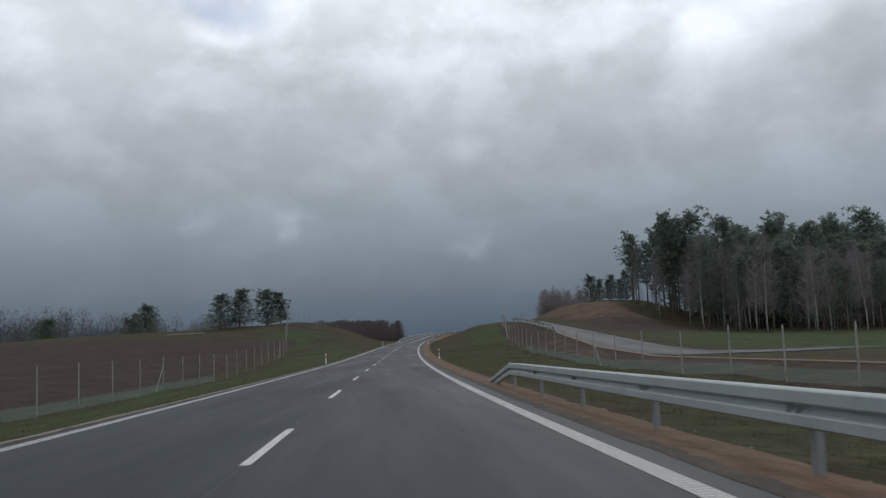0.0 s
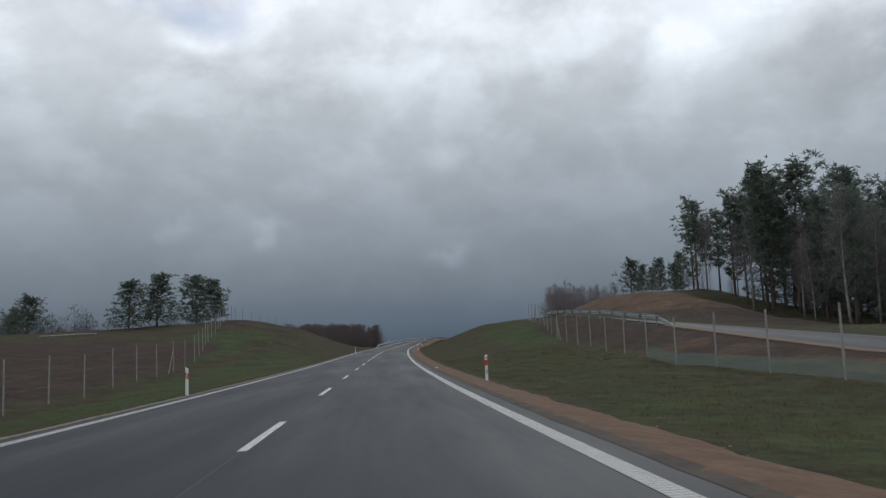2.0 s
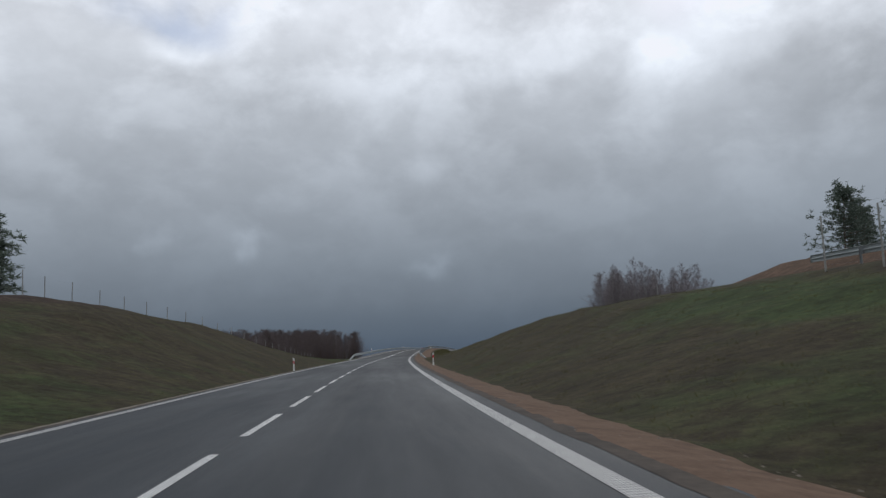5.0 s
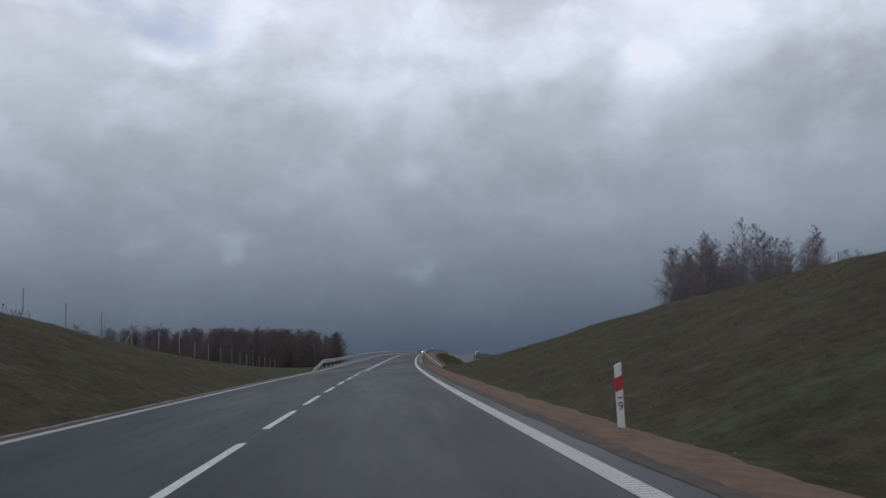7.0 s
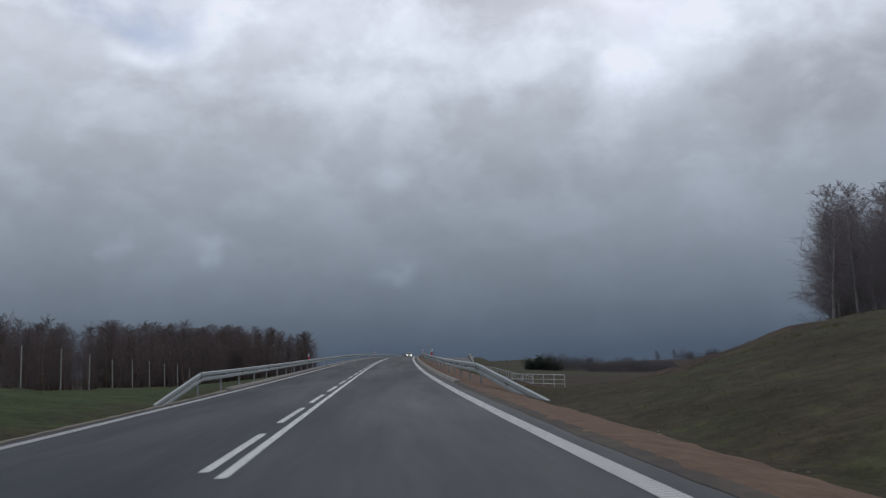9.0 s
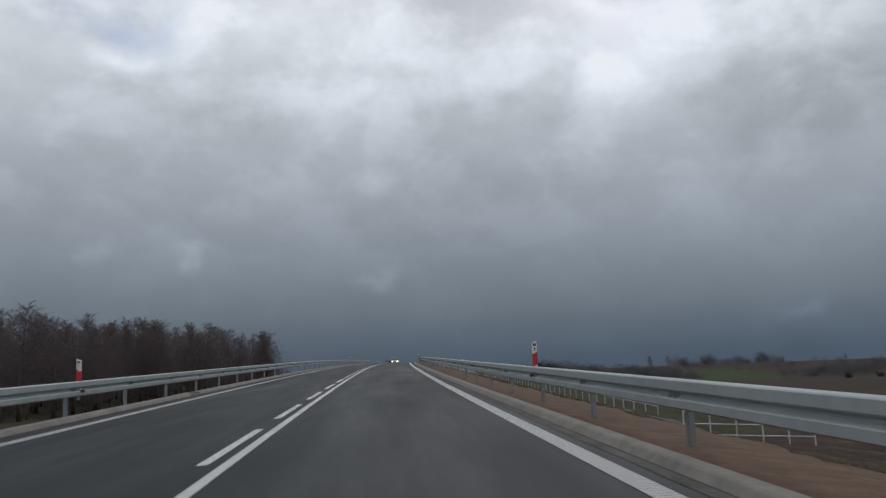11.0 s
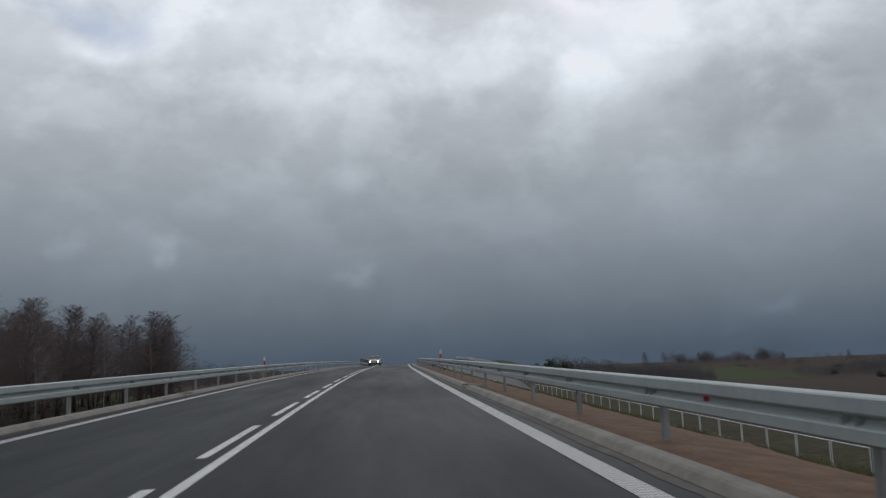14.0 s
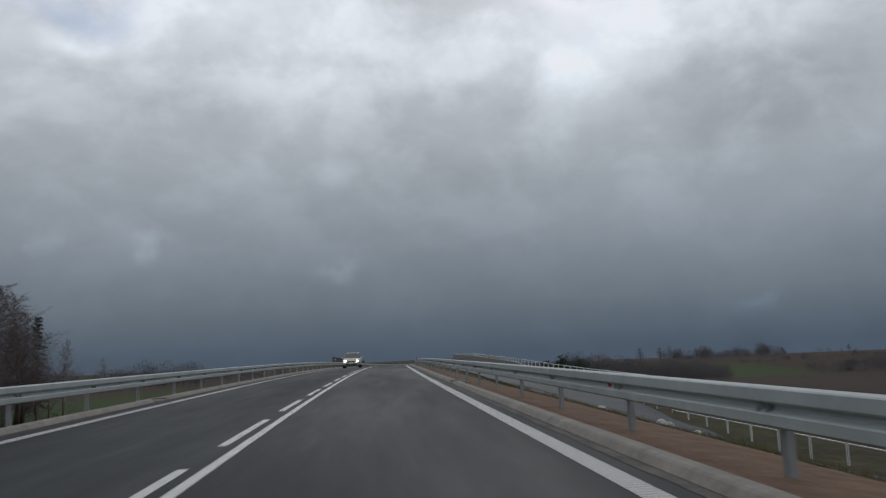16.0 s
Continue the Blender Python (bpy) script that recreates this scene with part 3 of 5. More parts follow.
# ---------------------------------------------------------------- ground, road, verges
def build_ground():
    s = np.concatenate([np.arange(-400, -60, 40.0), np.arange(-60, -12, 2.5), np.arange(-12, 262, 1.1), np.arange(262, 440, 2.5), np.arange(440, 740, 8.0),
                        np.array([740, 800, 880, 980, 1100, 1260, 1460, 1700, 2100, 2700, 3500, 4600])])
    pos = np.concatenate([[0, 3.0, 4.0, 5.0, 5.9, 7.0], np.arange(7.8, 20, 0.8), np.arange(20, 30, 1.3), np.arange(30, 62, 2.5), np.arange(62, 110, 7),
                          [110, 125, 145, 170, 200, 240, 290, 350, 420, 520, 650, 800, 1000, 1300, 1700, 2300]])
    neg = -np.concatenate([[3.0, 4.0, 5.2, 6.2], np.arange(7.0, 24, 0.9), np.arange(24, 30, 1.3), np.arange(30, 64, 2.5), np.arange(64, 110, 7),
                           [110, 130, 155, 185, 220, 270, 340, 420, 500, 650, 850, 1150, 1600, 2200, 3000]])[::-1]
    lat = np.concatenate([neg, pos])
    S, A = np.meshgrid(s, lat, indexing="ij")
    X, Y = plan(S, A)
    Z = levels(S, A)
    nl = len(lat)
    verts = np.stack([X, Y, Z], -1).reshape(-1, 3)
    idx = np.arange(len(s) * nl).reshape(len(s), nl)
    faces = np.stack([idx[:-1, :-1], idx[:-1, 1:], idx[1:, 1:], idx[1:, :-1]], -1).reshape(-1, 4)
    me = mesh_of("ground", verts.tolist(), faces.tolist(), M_GROUND, smooth=True)

    def box(a0, a1, s0, s1, soft_a, soft_s):
        fa = np.clip((A - a0) / soft_a, 0, 1) * np.clip((a1 - A) / soft_a, 0, 1)
        fs = np.clip((S - s0) / soft_s, 0, 1) * np.clip((s1 - S) / soft_s, 0, 1)
        return fa * fs
    soil = np.zeros(S.shape)
    for b in ((-240, -15.5, -400, 150, 2, 14), (27.5, 46, 95, 225, 4, 14), (15.8, 21.5, -400, 140, 1.5, 8), (20, 80, 246, 420, 4, 10), (6.5, 30, 238, 300, 3, 8), (70, 1500, 300, 2500, 30, 60), (-900, -60, 440, 2500, 30, 60), (-27, -16, 158, 216, 5, 10)):
        soil = np.maximum(soil, box(*b))
    lush = np.full(S.shape, 0.12)
    for b in ((-14, -4, -400, 150, 3, 20), (-24, -12, 118, 166, 4, 14), (-24, -4, 212, 310, 4, 14), (11, 18.5, 108, 162, 2, 10), (28, 60, -400, 120, 4, 12), (160, 248, 880, 1160, 6, 30), (-60, -5, 430, 700, 8, 20), (5.6, 15.5, -400, 112, 1.5, 20)):
        lush = np.maximum(lush, box(*b))
    lush = np.minimum(lush, 1 - 0.5 * box(5.0, 16.5, -400, 118, 1.5, 14))
    soil = soil * (1 - np.where(np.abs(A) > 120, np.clip(lush * 1.2, 0, 1), 0))
    lush = lush - 0.22 * box(-26, -4, 160, 212, 3, 12)
    sand = np.zeros(S.shape)
    for b, k in (((27.5, 45, 126, 205, 3, 14), 0.85), ((6.3, 26, 236, 300, 3, 8), 0.5), ((15.5, 20.8, -60, 104, 1.5, 10), 0.55)):
        sand = np.maximum(sand, k * box(*b))
    for key, arr in (("soil", soil), ("lush", lush), ("sand", sand)):
        a = me.attributes.new(key, "FLOAT", "POINT")
        a.data.foreach_set("value", arr.reshape(-1).astype(np.float32))
    tagged(new("ground", me), "rolling ground of dull grass, brown ploughed soil and green patches", "ground", kind="structure")


build_ground()
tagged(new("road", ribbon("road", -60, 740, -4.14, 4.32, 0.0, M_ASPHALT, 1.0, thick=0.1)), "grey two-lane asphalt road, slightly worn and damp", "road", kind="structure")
M_RIM = plain("washed_dirt", (0.055, 0.048, 0.042), (0.105, 0.088, 0.073), 1.5, 0.95, bumpy=0.3, spec=0.12)


def rough(s, lat, seed):
    return noise.fractal(Vector((s * 0.9, lat * 2.2, seed)), 1.0, 2.1, 4)


def verge(name, s0, s1, inner, outer, mat, label, seed, rise=0.035, cols=7):
    """An uneven strip of loose gravel that laps over the asphalt's rim and runs out into the grass."""
    verts, faces, sgn = [], [], 1 if inner(0) > 0 else -1
    ss = np.arange(s0, s1, 0.35)
    for s in ss:
        a = inner(s) + sgn * 0.05 * rough(s * 1.4, 0, seed)
        b = outer(s) + sgn * (0.16 * rough(s * 0.5, 5, seed) + 0.06 * rough(s * 2.5, 9, seed))
        for c in range(cols):
            u = c / (cols - 1)
            lat = a + (b - a) * u
            top = float(np.interp(u, (0, 0.16, 0.5, 1), (-0.012, rise * 0.8, rise, 0.01))) + 0.014 * rough(s * 3, lat * 2, seed + 3)
            z = max(float(levels(s, lat)) + 0.118 * (1 - u) + 0.03 * u, float(road_z(s)) - 0.02 - 0.25 * u) + top
            x, y = plan(s, lat)
            verts.append((float(x), float(y), z))
        x, y = plan(s, b + sgn * 0.12)
        verts.append((float(x), float(y), float(levels(s, b + sgn * 0.12)) - 0.06))
    m = cols + 1
    for i in range(len(ss) - 1):
        for c in range(cols):
            q = i * m + c
            faces.append((q, q + 1, q + m + 1, q + m) if sgn > 0 else (q, q + m, q + m + 1, q + 1))
    tagged(new(name, mesh_of(name, verts, faces, mat, True)), label, "verge", kind="structure")


verge("verge_right", -20, 470, lambda s: 4.16 if s < 241 else 4.25, lambda s: float(np.interp(s, (236, 240, 330, 385), (5.35, 6.45, 6.35, 5.95))), M_GRAVEL, "uneven brown gravel verge beside the asphalt", 3)
verge("verge_left", -20, 470, lambda s: -4.02 if s < 243 else -4.26, lambda s: -4.50 - (0.5 if s > 242 else 0.0), M_DUST, "narrow strip of dusty gravel beside the asphalt", 4, 0.03, 5)

# dark washed-in dirt over the asphalt's rims
tagged(new("verge_rim_right", ribbon("verge_rim_right", -60, 241, lambda s: 4.02 + 0.05 * rough(s * 0.8, 2, 7), lambda s: 4.27, 0.004, M_RIM, 0.35)), "dark washed-in dirt along the asphalt's rim", "verge", kind="structure")
tagged(new("verge_rim_left", ribbon("verge_rim_left", -60, 740, -4.0, lambda s: -3.90 + 0.04 * rough(s * 0.8, 4, 8), 0.004, M_RIM, 0.35)), "dark washed-in dirt along the asphalt's rim", "verge", kind="structure")

# painted lines: edge lines, centre dashes, and a solid line beside the dashes further on
LEFT_LINE = curve_of(-20, -3.63, 235, -3.63, 275, -3.50, 740, -3.50)
for name, lat in (("edge_line_right", lambda s: 3.63), ("edge_line_left", lambda s: float(LEFT_LINE(s)))):
    tagged(new(name, ribbon(name, -20, 740, lambda s: lat(s) - 0.108, lambda s: lat(s) + 0.108, 0.005, M_EDGEPAINT, 1.0)), "white painted edge line with fine ribs", "road marking", kind="structure")
tagged(new("centre_line", ribbon("centre_line", 219.5, 740, 0.08, 0.20, 0.005, M_PAINT, 1.0)), "solid white centre line beside the dashes", "road marking", kind="structure")
tagged(new("centre_seam", ribbon("centre_seam", -20, 214, -0.008, 0.008, 0.003, M_SEAM, 1.0)), "thin pale paving seam along the road's middle", "paving seam", kind="structure")
dash_starts = [10 + 12 * k for k in range(-1, 9)] + [118 + 6 * k for k in range(0, 100)]
for s0 in dash_starts:
    c = 0.0 if s0 < 213 else -0.12
    tagged(new("centre_dash", ribbon("centre_dash", s0, s0 + 4, c - 0.06, c + 0.06, 0.005, M_PAINT, 1.0)),
           "white painted dash of the centre line", "road marking", "centre line dashes", "structure")


def profile_run(name, section, s0, s1, mat, step=1.0):
    """A solid bar of one cross section (offset, height over the road) along the road, with rounded ends."""
    sh = Shape()
    n, m = max(2, round((s1 - s0) / step)), len(section)
    ends = [(s0, 0.35), (s0 + 0.05, 0.8)] + [(s0 + 0.14 + (s1 - s0 - 0.28) * i / n, 1.0) for i in range(n + 1)] + [(s1 - 0.05, 0.8), (s1, 0.35)]
    for s, k in ends:
        for lat, dz in section:
            sh.v.append(spot(s, lat, dz * k if dz > 0 else dz))
    for i in range(len(ends) - 1):
        for k in range(m):
            a, b = i * m + k, i * m + (k + 1) % m
            sh.f.append((a, b, b + m, a + m))
    sh.f += [tuple(range(m)), tuple(reversed(range((len(ends) - 1) * m, len(ends) * m)))]
    return sh.mesh(name, mat)


def kerb_run(name, side, s0, s1):
    section = [(side * a, z) for a, z in ((4.04, -0.15), (4.04, 0.012), (4.10, 0.075), (4.125, 0.09), (4.25, 0.094), (4.275, 0.08), (4.28, -0.15))]
    tagged(new(name, profile_run(name, section, s0, s1, M_CONCRETE)), "low pale concrete kerb with a sloped face", "kerb", kind="structure")


def drain_inlet(s, side):
    """A gap in the kerb with a concrete sill and short rounded returns."""
    root = new("drain_inlet")
    root.location = spot(s, side * 4.3)
    tagged(root, "gap in the kerb with a concrete sill that drains the road", "drain", "drain inlets")
    off = -root.location
    w = heading(s)
    rot = Matrix.Rotation(w, 3, "Z")
    sh = Shape()
    sh.box(spot(s, side * 4.34, -0.002) + off, (0.62, 1.0, 0.07), rot, 0.96)
    put("sill", sh.mesh("sill", M_DUST), root, "dirt-stained concrete sill")
    for e in (-1, 1):
        sh = Shape()
        for lat, ds in ((4.10, 0.60), (4.24, 0.56), (4.40, 0.47), (4.56, 0.42)):
            for dl, dz in ((-0.06, -0.08), (-0.05, 0.070), (0.02, 0.088), (0.07, 0.08), (0.09, -0.08)):
                sh.v.append(spot(s + e * (ds + dl), side * lat, dz - 0.10 * max(0.0, lat - 4.3)) + off)
        for j in range(3):
            for k in range(5):
                a, b = j * 5 + k, j * 5 + (k + 1) % 5
                sh.f.append((a, b, b + 5, a + 5))
        sh.f += [(0, 1, 2, 3, 4), (19, 18, 17, 16, 15)]
        put("wing", sh.mesh("wing", M_CONCRETE), root)


M_GUTTER = plain("dusty_gutter", (0.065, 0.062, 0.058), (0.135, 0.126, 0.114), 1.2, 0.95, bumpy=0.2, spec=0.12)
tagged(new("gutter_right", ribbon("gutter_right", 241, 470, lambda s: 3.90 + 0.05 * rough(s * 0.6, 1, 12), lambda s: 4.045, 0.004, M_GUTTER, 0.35)), "pale dusty gutter strip along the kerb", "gutter", kind="structure")
RIGHT_INLETS = (333.6, 354.2, 404.5)
LEFT_INLETS = (285.6, 333.0, 356.7, 400.6)
for side, start, cuts, name in ((1, 241, RIGHT_INLETS, "kerb_right"), (-1, 243, LEFT_INLETS, "kerb_left")):
    edge = start
    for c in cuts:
        kerb_run(name, side, edge, c - 0.62)
        drain_inlet(c, side)
        edge = c + 0.62
    kerb_run(name, side, edge, 740)


def frame_at(s):
    """Axes at a station: along the road, to the right of it."""
    w = heading(s)
    return Vector((-math.sin(w), math.cos(w), 0)), Vector((math.cos(w), math.sin(w), 0))


def chute(s, side):
    """Washed-out clods and broken turf where rain water leaves the carriageway."""
    q = random.Random(int(s * 10))
    along, right = frame_at(s)
    bm = bmesh.new()
    n = 5
    for i in range(n):
        u, w = q.uniform(-0.7, 0.7), q.uniform(-0.12, 0.14)
        c = ground_at(s + u, side * (4.75 + w)) + Vector((0, 0, 0.05))
        m = Matrix.Translation(c) @ Matrix.Rotation(heading(s) + q.uniform(-0.3, 0.3), 4, "Z") @ Matrix.Diagonal((q.uniform(0.06, 0.13), q.uniform(0.16, 0.42), q.uniform(0.03, 0.06), 1))
        r = bmesh.ops.create_icosphere(bm, subdivisions=2, radius=1.0, matrix=m)
        for v in r["verts"]:
            v.co += Vector((q.gauss(0, 0.012), q.gauss(0, 0.02), q.gauss(0, 0.006)))
    me = bpy.data.meshes.new("earth_clods")
    bm.to_mesh(me)
    bm.free()
    me.materials.append(M_DRAIN)
    tagged(new("earth_clods", me), "low ridge of dark washed-out clods on the gravel verge", "clods", "clods on the verge")


M_DRAIN = plain("washed_earth", (0.045, 0.036, 0.030), (0.10, 0.08, 0.066), 3.0, 0.95, bumpy=0.4)
for s, side in ((33, 1), (38, 1), (46, 1), (93.5, 1), (141, 1), (208, 1), (206.4, 1)):
    chute(s, side)


# ---------------------------------------------------------------- guard rails
W_FRONT = ((0.012, -0.004), (0.028, 0.004), (0.070, -0.010), (0.082, -0.022), (0.084, -0.112), (0.074, -0.126), (0.022, -0.146), (0.014, -0.156),
           (0.014, -0.176), (0.022, -0.186), (0.074, -0.206), (0.084, -0.218), (0.082, -0.296), (0.070, -0.308), (0.028, -0.322), (0.012, -0.314))
W_LOOP = W_FRONT + tuple((u - 0.007, v) for u, v in reversed(W_FRONT))


def beam_mesh(points):
    """A W-shaped steel beam along points (place of the top edge, direction towards the traffic)."""
    sh = Shape()
    n = len(W_LOOP)
    for p, side in points:
        for u, v in W_LOOP:
            sh.v.append(p + side * u + Vector((0, 0, v)))
    for i in range(len(points) - 1):
        for k in range(n):
            a, b = i * n + k, i * n + (k + 1) % n
            sh.f.append((a, b, b + n, a + n))
    sh.f.append(tuple(range(n)))
    sh.f.append(tuple(reversed(range((len(points) - 1) * n, len(points) * n))))
    return sh.mesh("beam", M_STEEL)


def guardrail(lat, top, s0, s1, traffic, label, ramps=((0, 0, 0), (0, 0, 0)), spacing=4.0, on_ground=False, reflect=()):
    """Steel guard rail; traffic is the side (+1 right, -1 left) its face looks to. ramps: (length, drop, shift) at start and end."""
    root = new("guardrail")
    root.location = ground_at((s0 + s1) / 2, lat)
    off = -root.location
    tagged(root, label, "guardrail", "guard rails")

    def at(s):
        dz, sh = 0.0, 0.0
        for (length, drop, shift), e in ((ramps[0], s0), (ramps[1], s1)):
            if length:
                u = max(0.0, 1 - abs(s - e) / length)
                dz, sh = dz - drop * u, sh + shift * u
        a = lat + sh
        p = ground_at(s, a) + Vector((0, 0, top)) if on_ground else spot(s, a, top)
        return p + Vector((0, 0, dz)), dz

    n = math.ceil((s1 - s0) / spacing - 1e-6)
    for i in range(n):
        a, b = s0 + i * spacing, min(s1, s0 + (i + 1) * spacing)
        pts = []
        k = 5 if ramps[0][0] and a < s0 + ramps[0][0] or ramps[1][0] and b > s1 - ramps[1][0] else 3
        for j in range(k):
            s = a + (b + 0.16 - a) * j / (k - 1) if b < s1 else a + (b - a) * j / (k - 1)
            p, dz = at(s)
            side = frame_at(s)[1] * traffic
            lap = 0.003 * (i % 2)
            pts.append((p + off + side * lap, side))
        put("beam", beam_mesh(pts), root)
        p, dz = at(a)
        along, right = frame_at(a)
        if top + dz > 0.3:
            foot = ground_at(a, float(lat))
            rot = Matrix((right, along, Vector((0, 0, 1)))).transposed()
            sh = Shape()
            zt = p.z - 0.05
            zb = min(foot.z, p.z - 0.4) - 0.1
            c = Vector((p.x, p.y, (zt + zb) / 2)) + off
            h = zt - zb
            # C-shaped section
            sh.box(c - right * traffic * 0.045, (0.008, 0.10, h), rot)
            sh.box(c - right * traffic * 0.075 + along * 0.05, (0.06, 0.006, h), rot)
            sh.box(c - right * traffic * 0.075 - along * 0.05, (0.06, 0.006, h), rot)
            sh.box(Vector((p.x, p.y, p.z - 0.155)) + off - right * traffic * 0.015, (0.06, 0.09, 0.2), rot)
            put("post", sh.mesh("post", M_STEELPOST), root)
    for s in reflect:
        p, _ = at(s)
        along, right = frame_at(s)
        rot = Matrix((right, along, Vector((0, 0, 1)))).transposed()
        sh = Shape()
        sh.box(p + off + right * traffic * 0.03 + Vector((0, 0, -0.155)), (0.05, 0.035, 0.06), rot)
        put("reflector", sh.mesh("reflector", M_REFLECT), root, "small red reflector in the beam's groove")
    return root


guardrail(4.80, 0.635, -48, 28.0, -1, "galvanised steel guard rail whose end slopes down to the verge", ((0, 0, 0), (4.0, 0.60, -0.12)), reflect=(20.2,))
guardrail(4.85, 0.665, 232, 740, -1, "long galvanised steel guard rail with a sloped and flared end", ((8.0, 0.86, 0.9), (0, 0, 0)), reflect=(288.5, 338.5, 388.5, 438.5))
guardrail(-4.87, 0.70, 237.5, 740, 1, "long galvanised steel guard rail on the opposite verge", ((4.0, 0.84, -0.5), (0, 0, 0)))
guardrail(20.75, 0.72, 101.3, 153.3, 1, "galvanised guard rail on the edge of the climbing side road", ((4.5, 0.70, 0.0), (0, 0, 0)), on_ground=True)


# ---------------------------------------------------------------- delineator posts
def text_mesh(chars, size, mat):
    cu = bpy.data.curves.new("digit", "FONT")
    cu.body, cu.size, cu.extrude, cu.align_x = chars, size, 0.001, "CENTER"
    cu.materials.append(mat)
    return cu


def delineator(s, lat, label, digit="", height=0.92, lift=0.0, red_lines=True, band=(0.60, 0.81)):
    along, right = frame_at(s)
    root = new("delineator_post")
    base = spot(s, lat, lift) if lift else ground_at(s, lat) + Vector((0, 0, 0.03))
    root.matrix_basis = Matrix.Translation(base) @ pose(0, 0, 0, 0, 0, math.degrees(heading(s)))
    tagged(root, label, "delineator", "roadside delineators")
    sh = Shape()
    w, d = 0.052, 0.035
    ring = [(-w, -d * 0.6), (-w * 0.5, -d), (w * 0.5, -d), (w, -d * 0.6), (w * 0.8, d), (-w * 0.8, d)]
    slope = 1 if lat > 0 else -1
    for z in (0.0, height * 0.5, height):
        for x, y in ring:
            zz = z + (slope * x * 0.45 if z == height else 0)
            sh.v.append(Vector((x, y, zz)))
    for i in range(2):
        for k in range(6):
            sh.f.append((i * 6 + k, i * 6 + (k + 1) % 6, i * 6 + 6 + (k + 1) % 6, i * 6 + 6 + k))
    sh.f += [(12, 13, 14, 15, 16, 17), (5, 4, 3, 2, 1, 0)]
    put("body", sh.mesh("body", M_PLASTIC), root)
    sh = Shape()
    z0, z1 = height * band[0], height * band[1]
    for z in (z0, z1):
        for x, y in ring:
            sh.v.append(Vector((x * 1.04, y * 1.06, z + slope * x * 0.45)))
    for k in range(6):
        sh.f.append((k, (k + 1) % 6, 6 + (k + 1) % 6, 6 + k))
    sh.f += [(0, 1, 2, 3, 4, 5), (11, 10, 9, 8, 7, 6)]
    put("band", sh.mesh("band", M_RED), root, "slanted red band")
    if lat > 0 and red_lines:
        sh = Shape()
        sh.box(Vector((0.012, -d - 0.002, height * 0.875)), (0.07, 0.006, 0.045))
        put("reflector", sh.mesh("reflector", M_REFLECT), root, "small red reflector plate")
    elif lat < 0:
        sh = Shape()
        sh.box(Vector((0, -d - 0.002, height * 0.71)), (0.025, 0.006, 0.14))
        put("reflector", sh.mesh("reflector", M_SILVERREF), root, "narrow silver reflector")
    if digit:
        t = put("digit", text_mesh(digit, 0.17, M_BLACK), root, "black printed numeral")
        t.matrix_basis = pose(0, -d - 0.003, height * 0.30, 90, 0, 0)
        sh = Shape()
        for i in range(3):
            sh.box(Vector((-0.024 + 0.024 * i, -d - 0.002, height * 0.49)), (0.019, 0.004, 0.022))
        put("print", sh.mesh("print", M_BLACK), root)
    sh = Shape()
    sh.box(Vector((0, 0, -0.015)), (0.24, 0.16, 0.05), None, 0.9)
    put("base_plate", sh.mesh("base_plate", M_RUBBER), root, "black base plate")
    return root


delineator(77.7, 5.29, "white delineator post with a red band and numeral on the verge", "0")
delineator(176.9, 5.11, "white delineator post with a red band and numeral on the verge", "9", red_lines=False)
delineator(77.0, -5.0, "white delineator post with a red band on the grass edge")
delineator(175.2, -4.42, "white delineator post with a red band on the grass edge")


def rail_delineator(s, lat, label):
    """A short marker bolted on a guard rail."""
    root = delineator(s, lat, label, height=0.66, lift=0.50, red_lines=False, band=(0.28, 0.66))
    sh = Shape()
    for i, z in enumerate((0.92, 0.79)):
        for k in range(2 - i):
            sh.box(Vector((-0.018 + 0.036 * k + 0.018 * i, -0.037, 0.66 * z)), (0.026, 0.005, 0.05))
    put("print", sh.mesh("print", M_BLACK), root, "black printed bars")
    sh = Shape()
    sh.box(Vector((0, 0.0, -0.05)), (0.05, 0.05, 0.30))
    put("bracket", sh.mesh("bracket", M_STEELPOST), root, "steel bracket")


rail_delineator(276.35, 4.86, "red and white marker bolted behind the guard rail")
rail_delineator(376.4, 4.86, "red and white marker bolted behind the guard rail")
rail_delineator(477.6, 4.86, "red and white marker bolted behind the guard rail")
rail_delineator(377.5, -4.86, "red and white marker bolted behind the far guard rail")
rail_delineator(278.0, -4.86, "red and white marker bolted behind the far guard rail")
rail_delineator(478.0, -4.86, "red and white marker bolted behind the far guard rail")


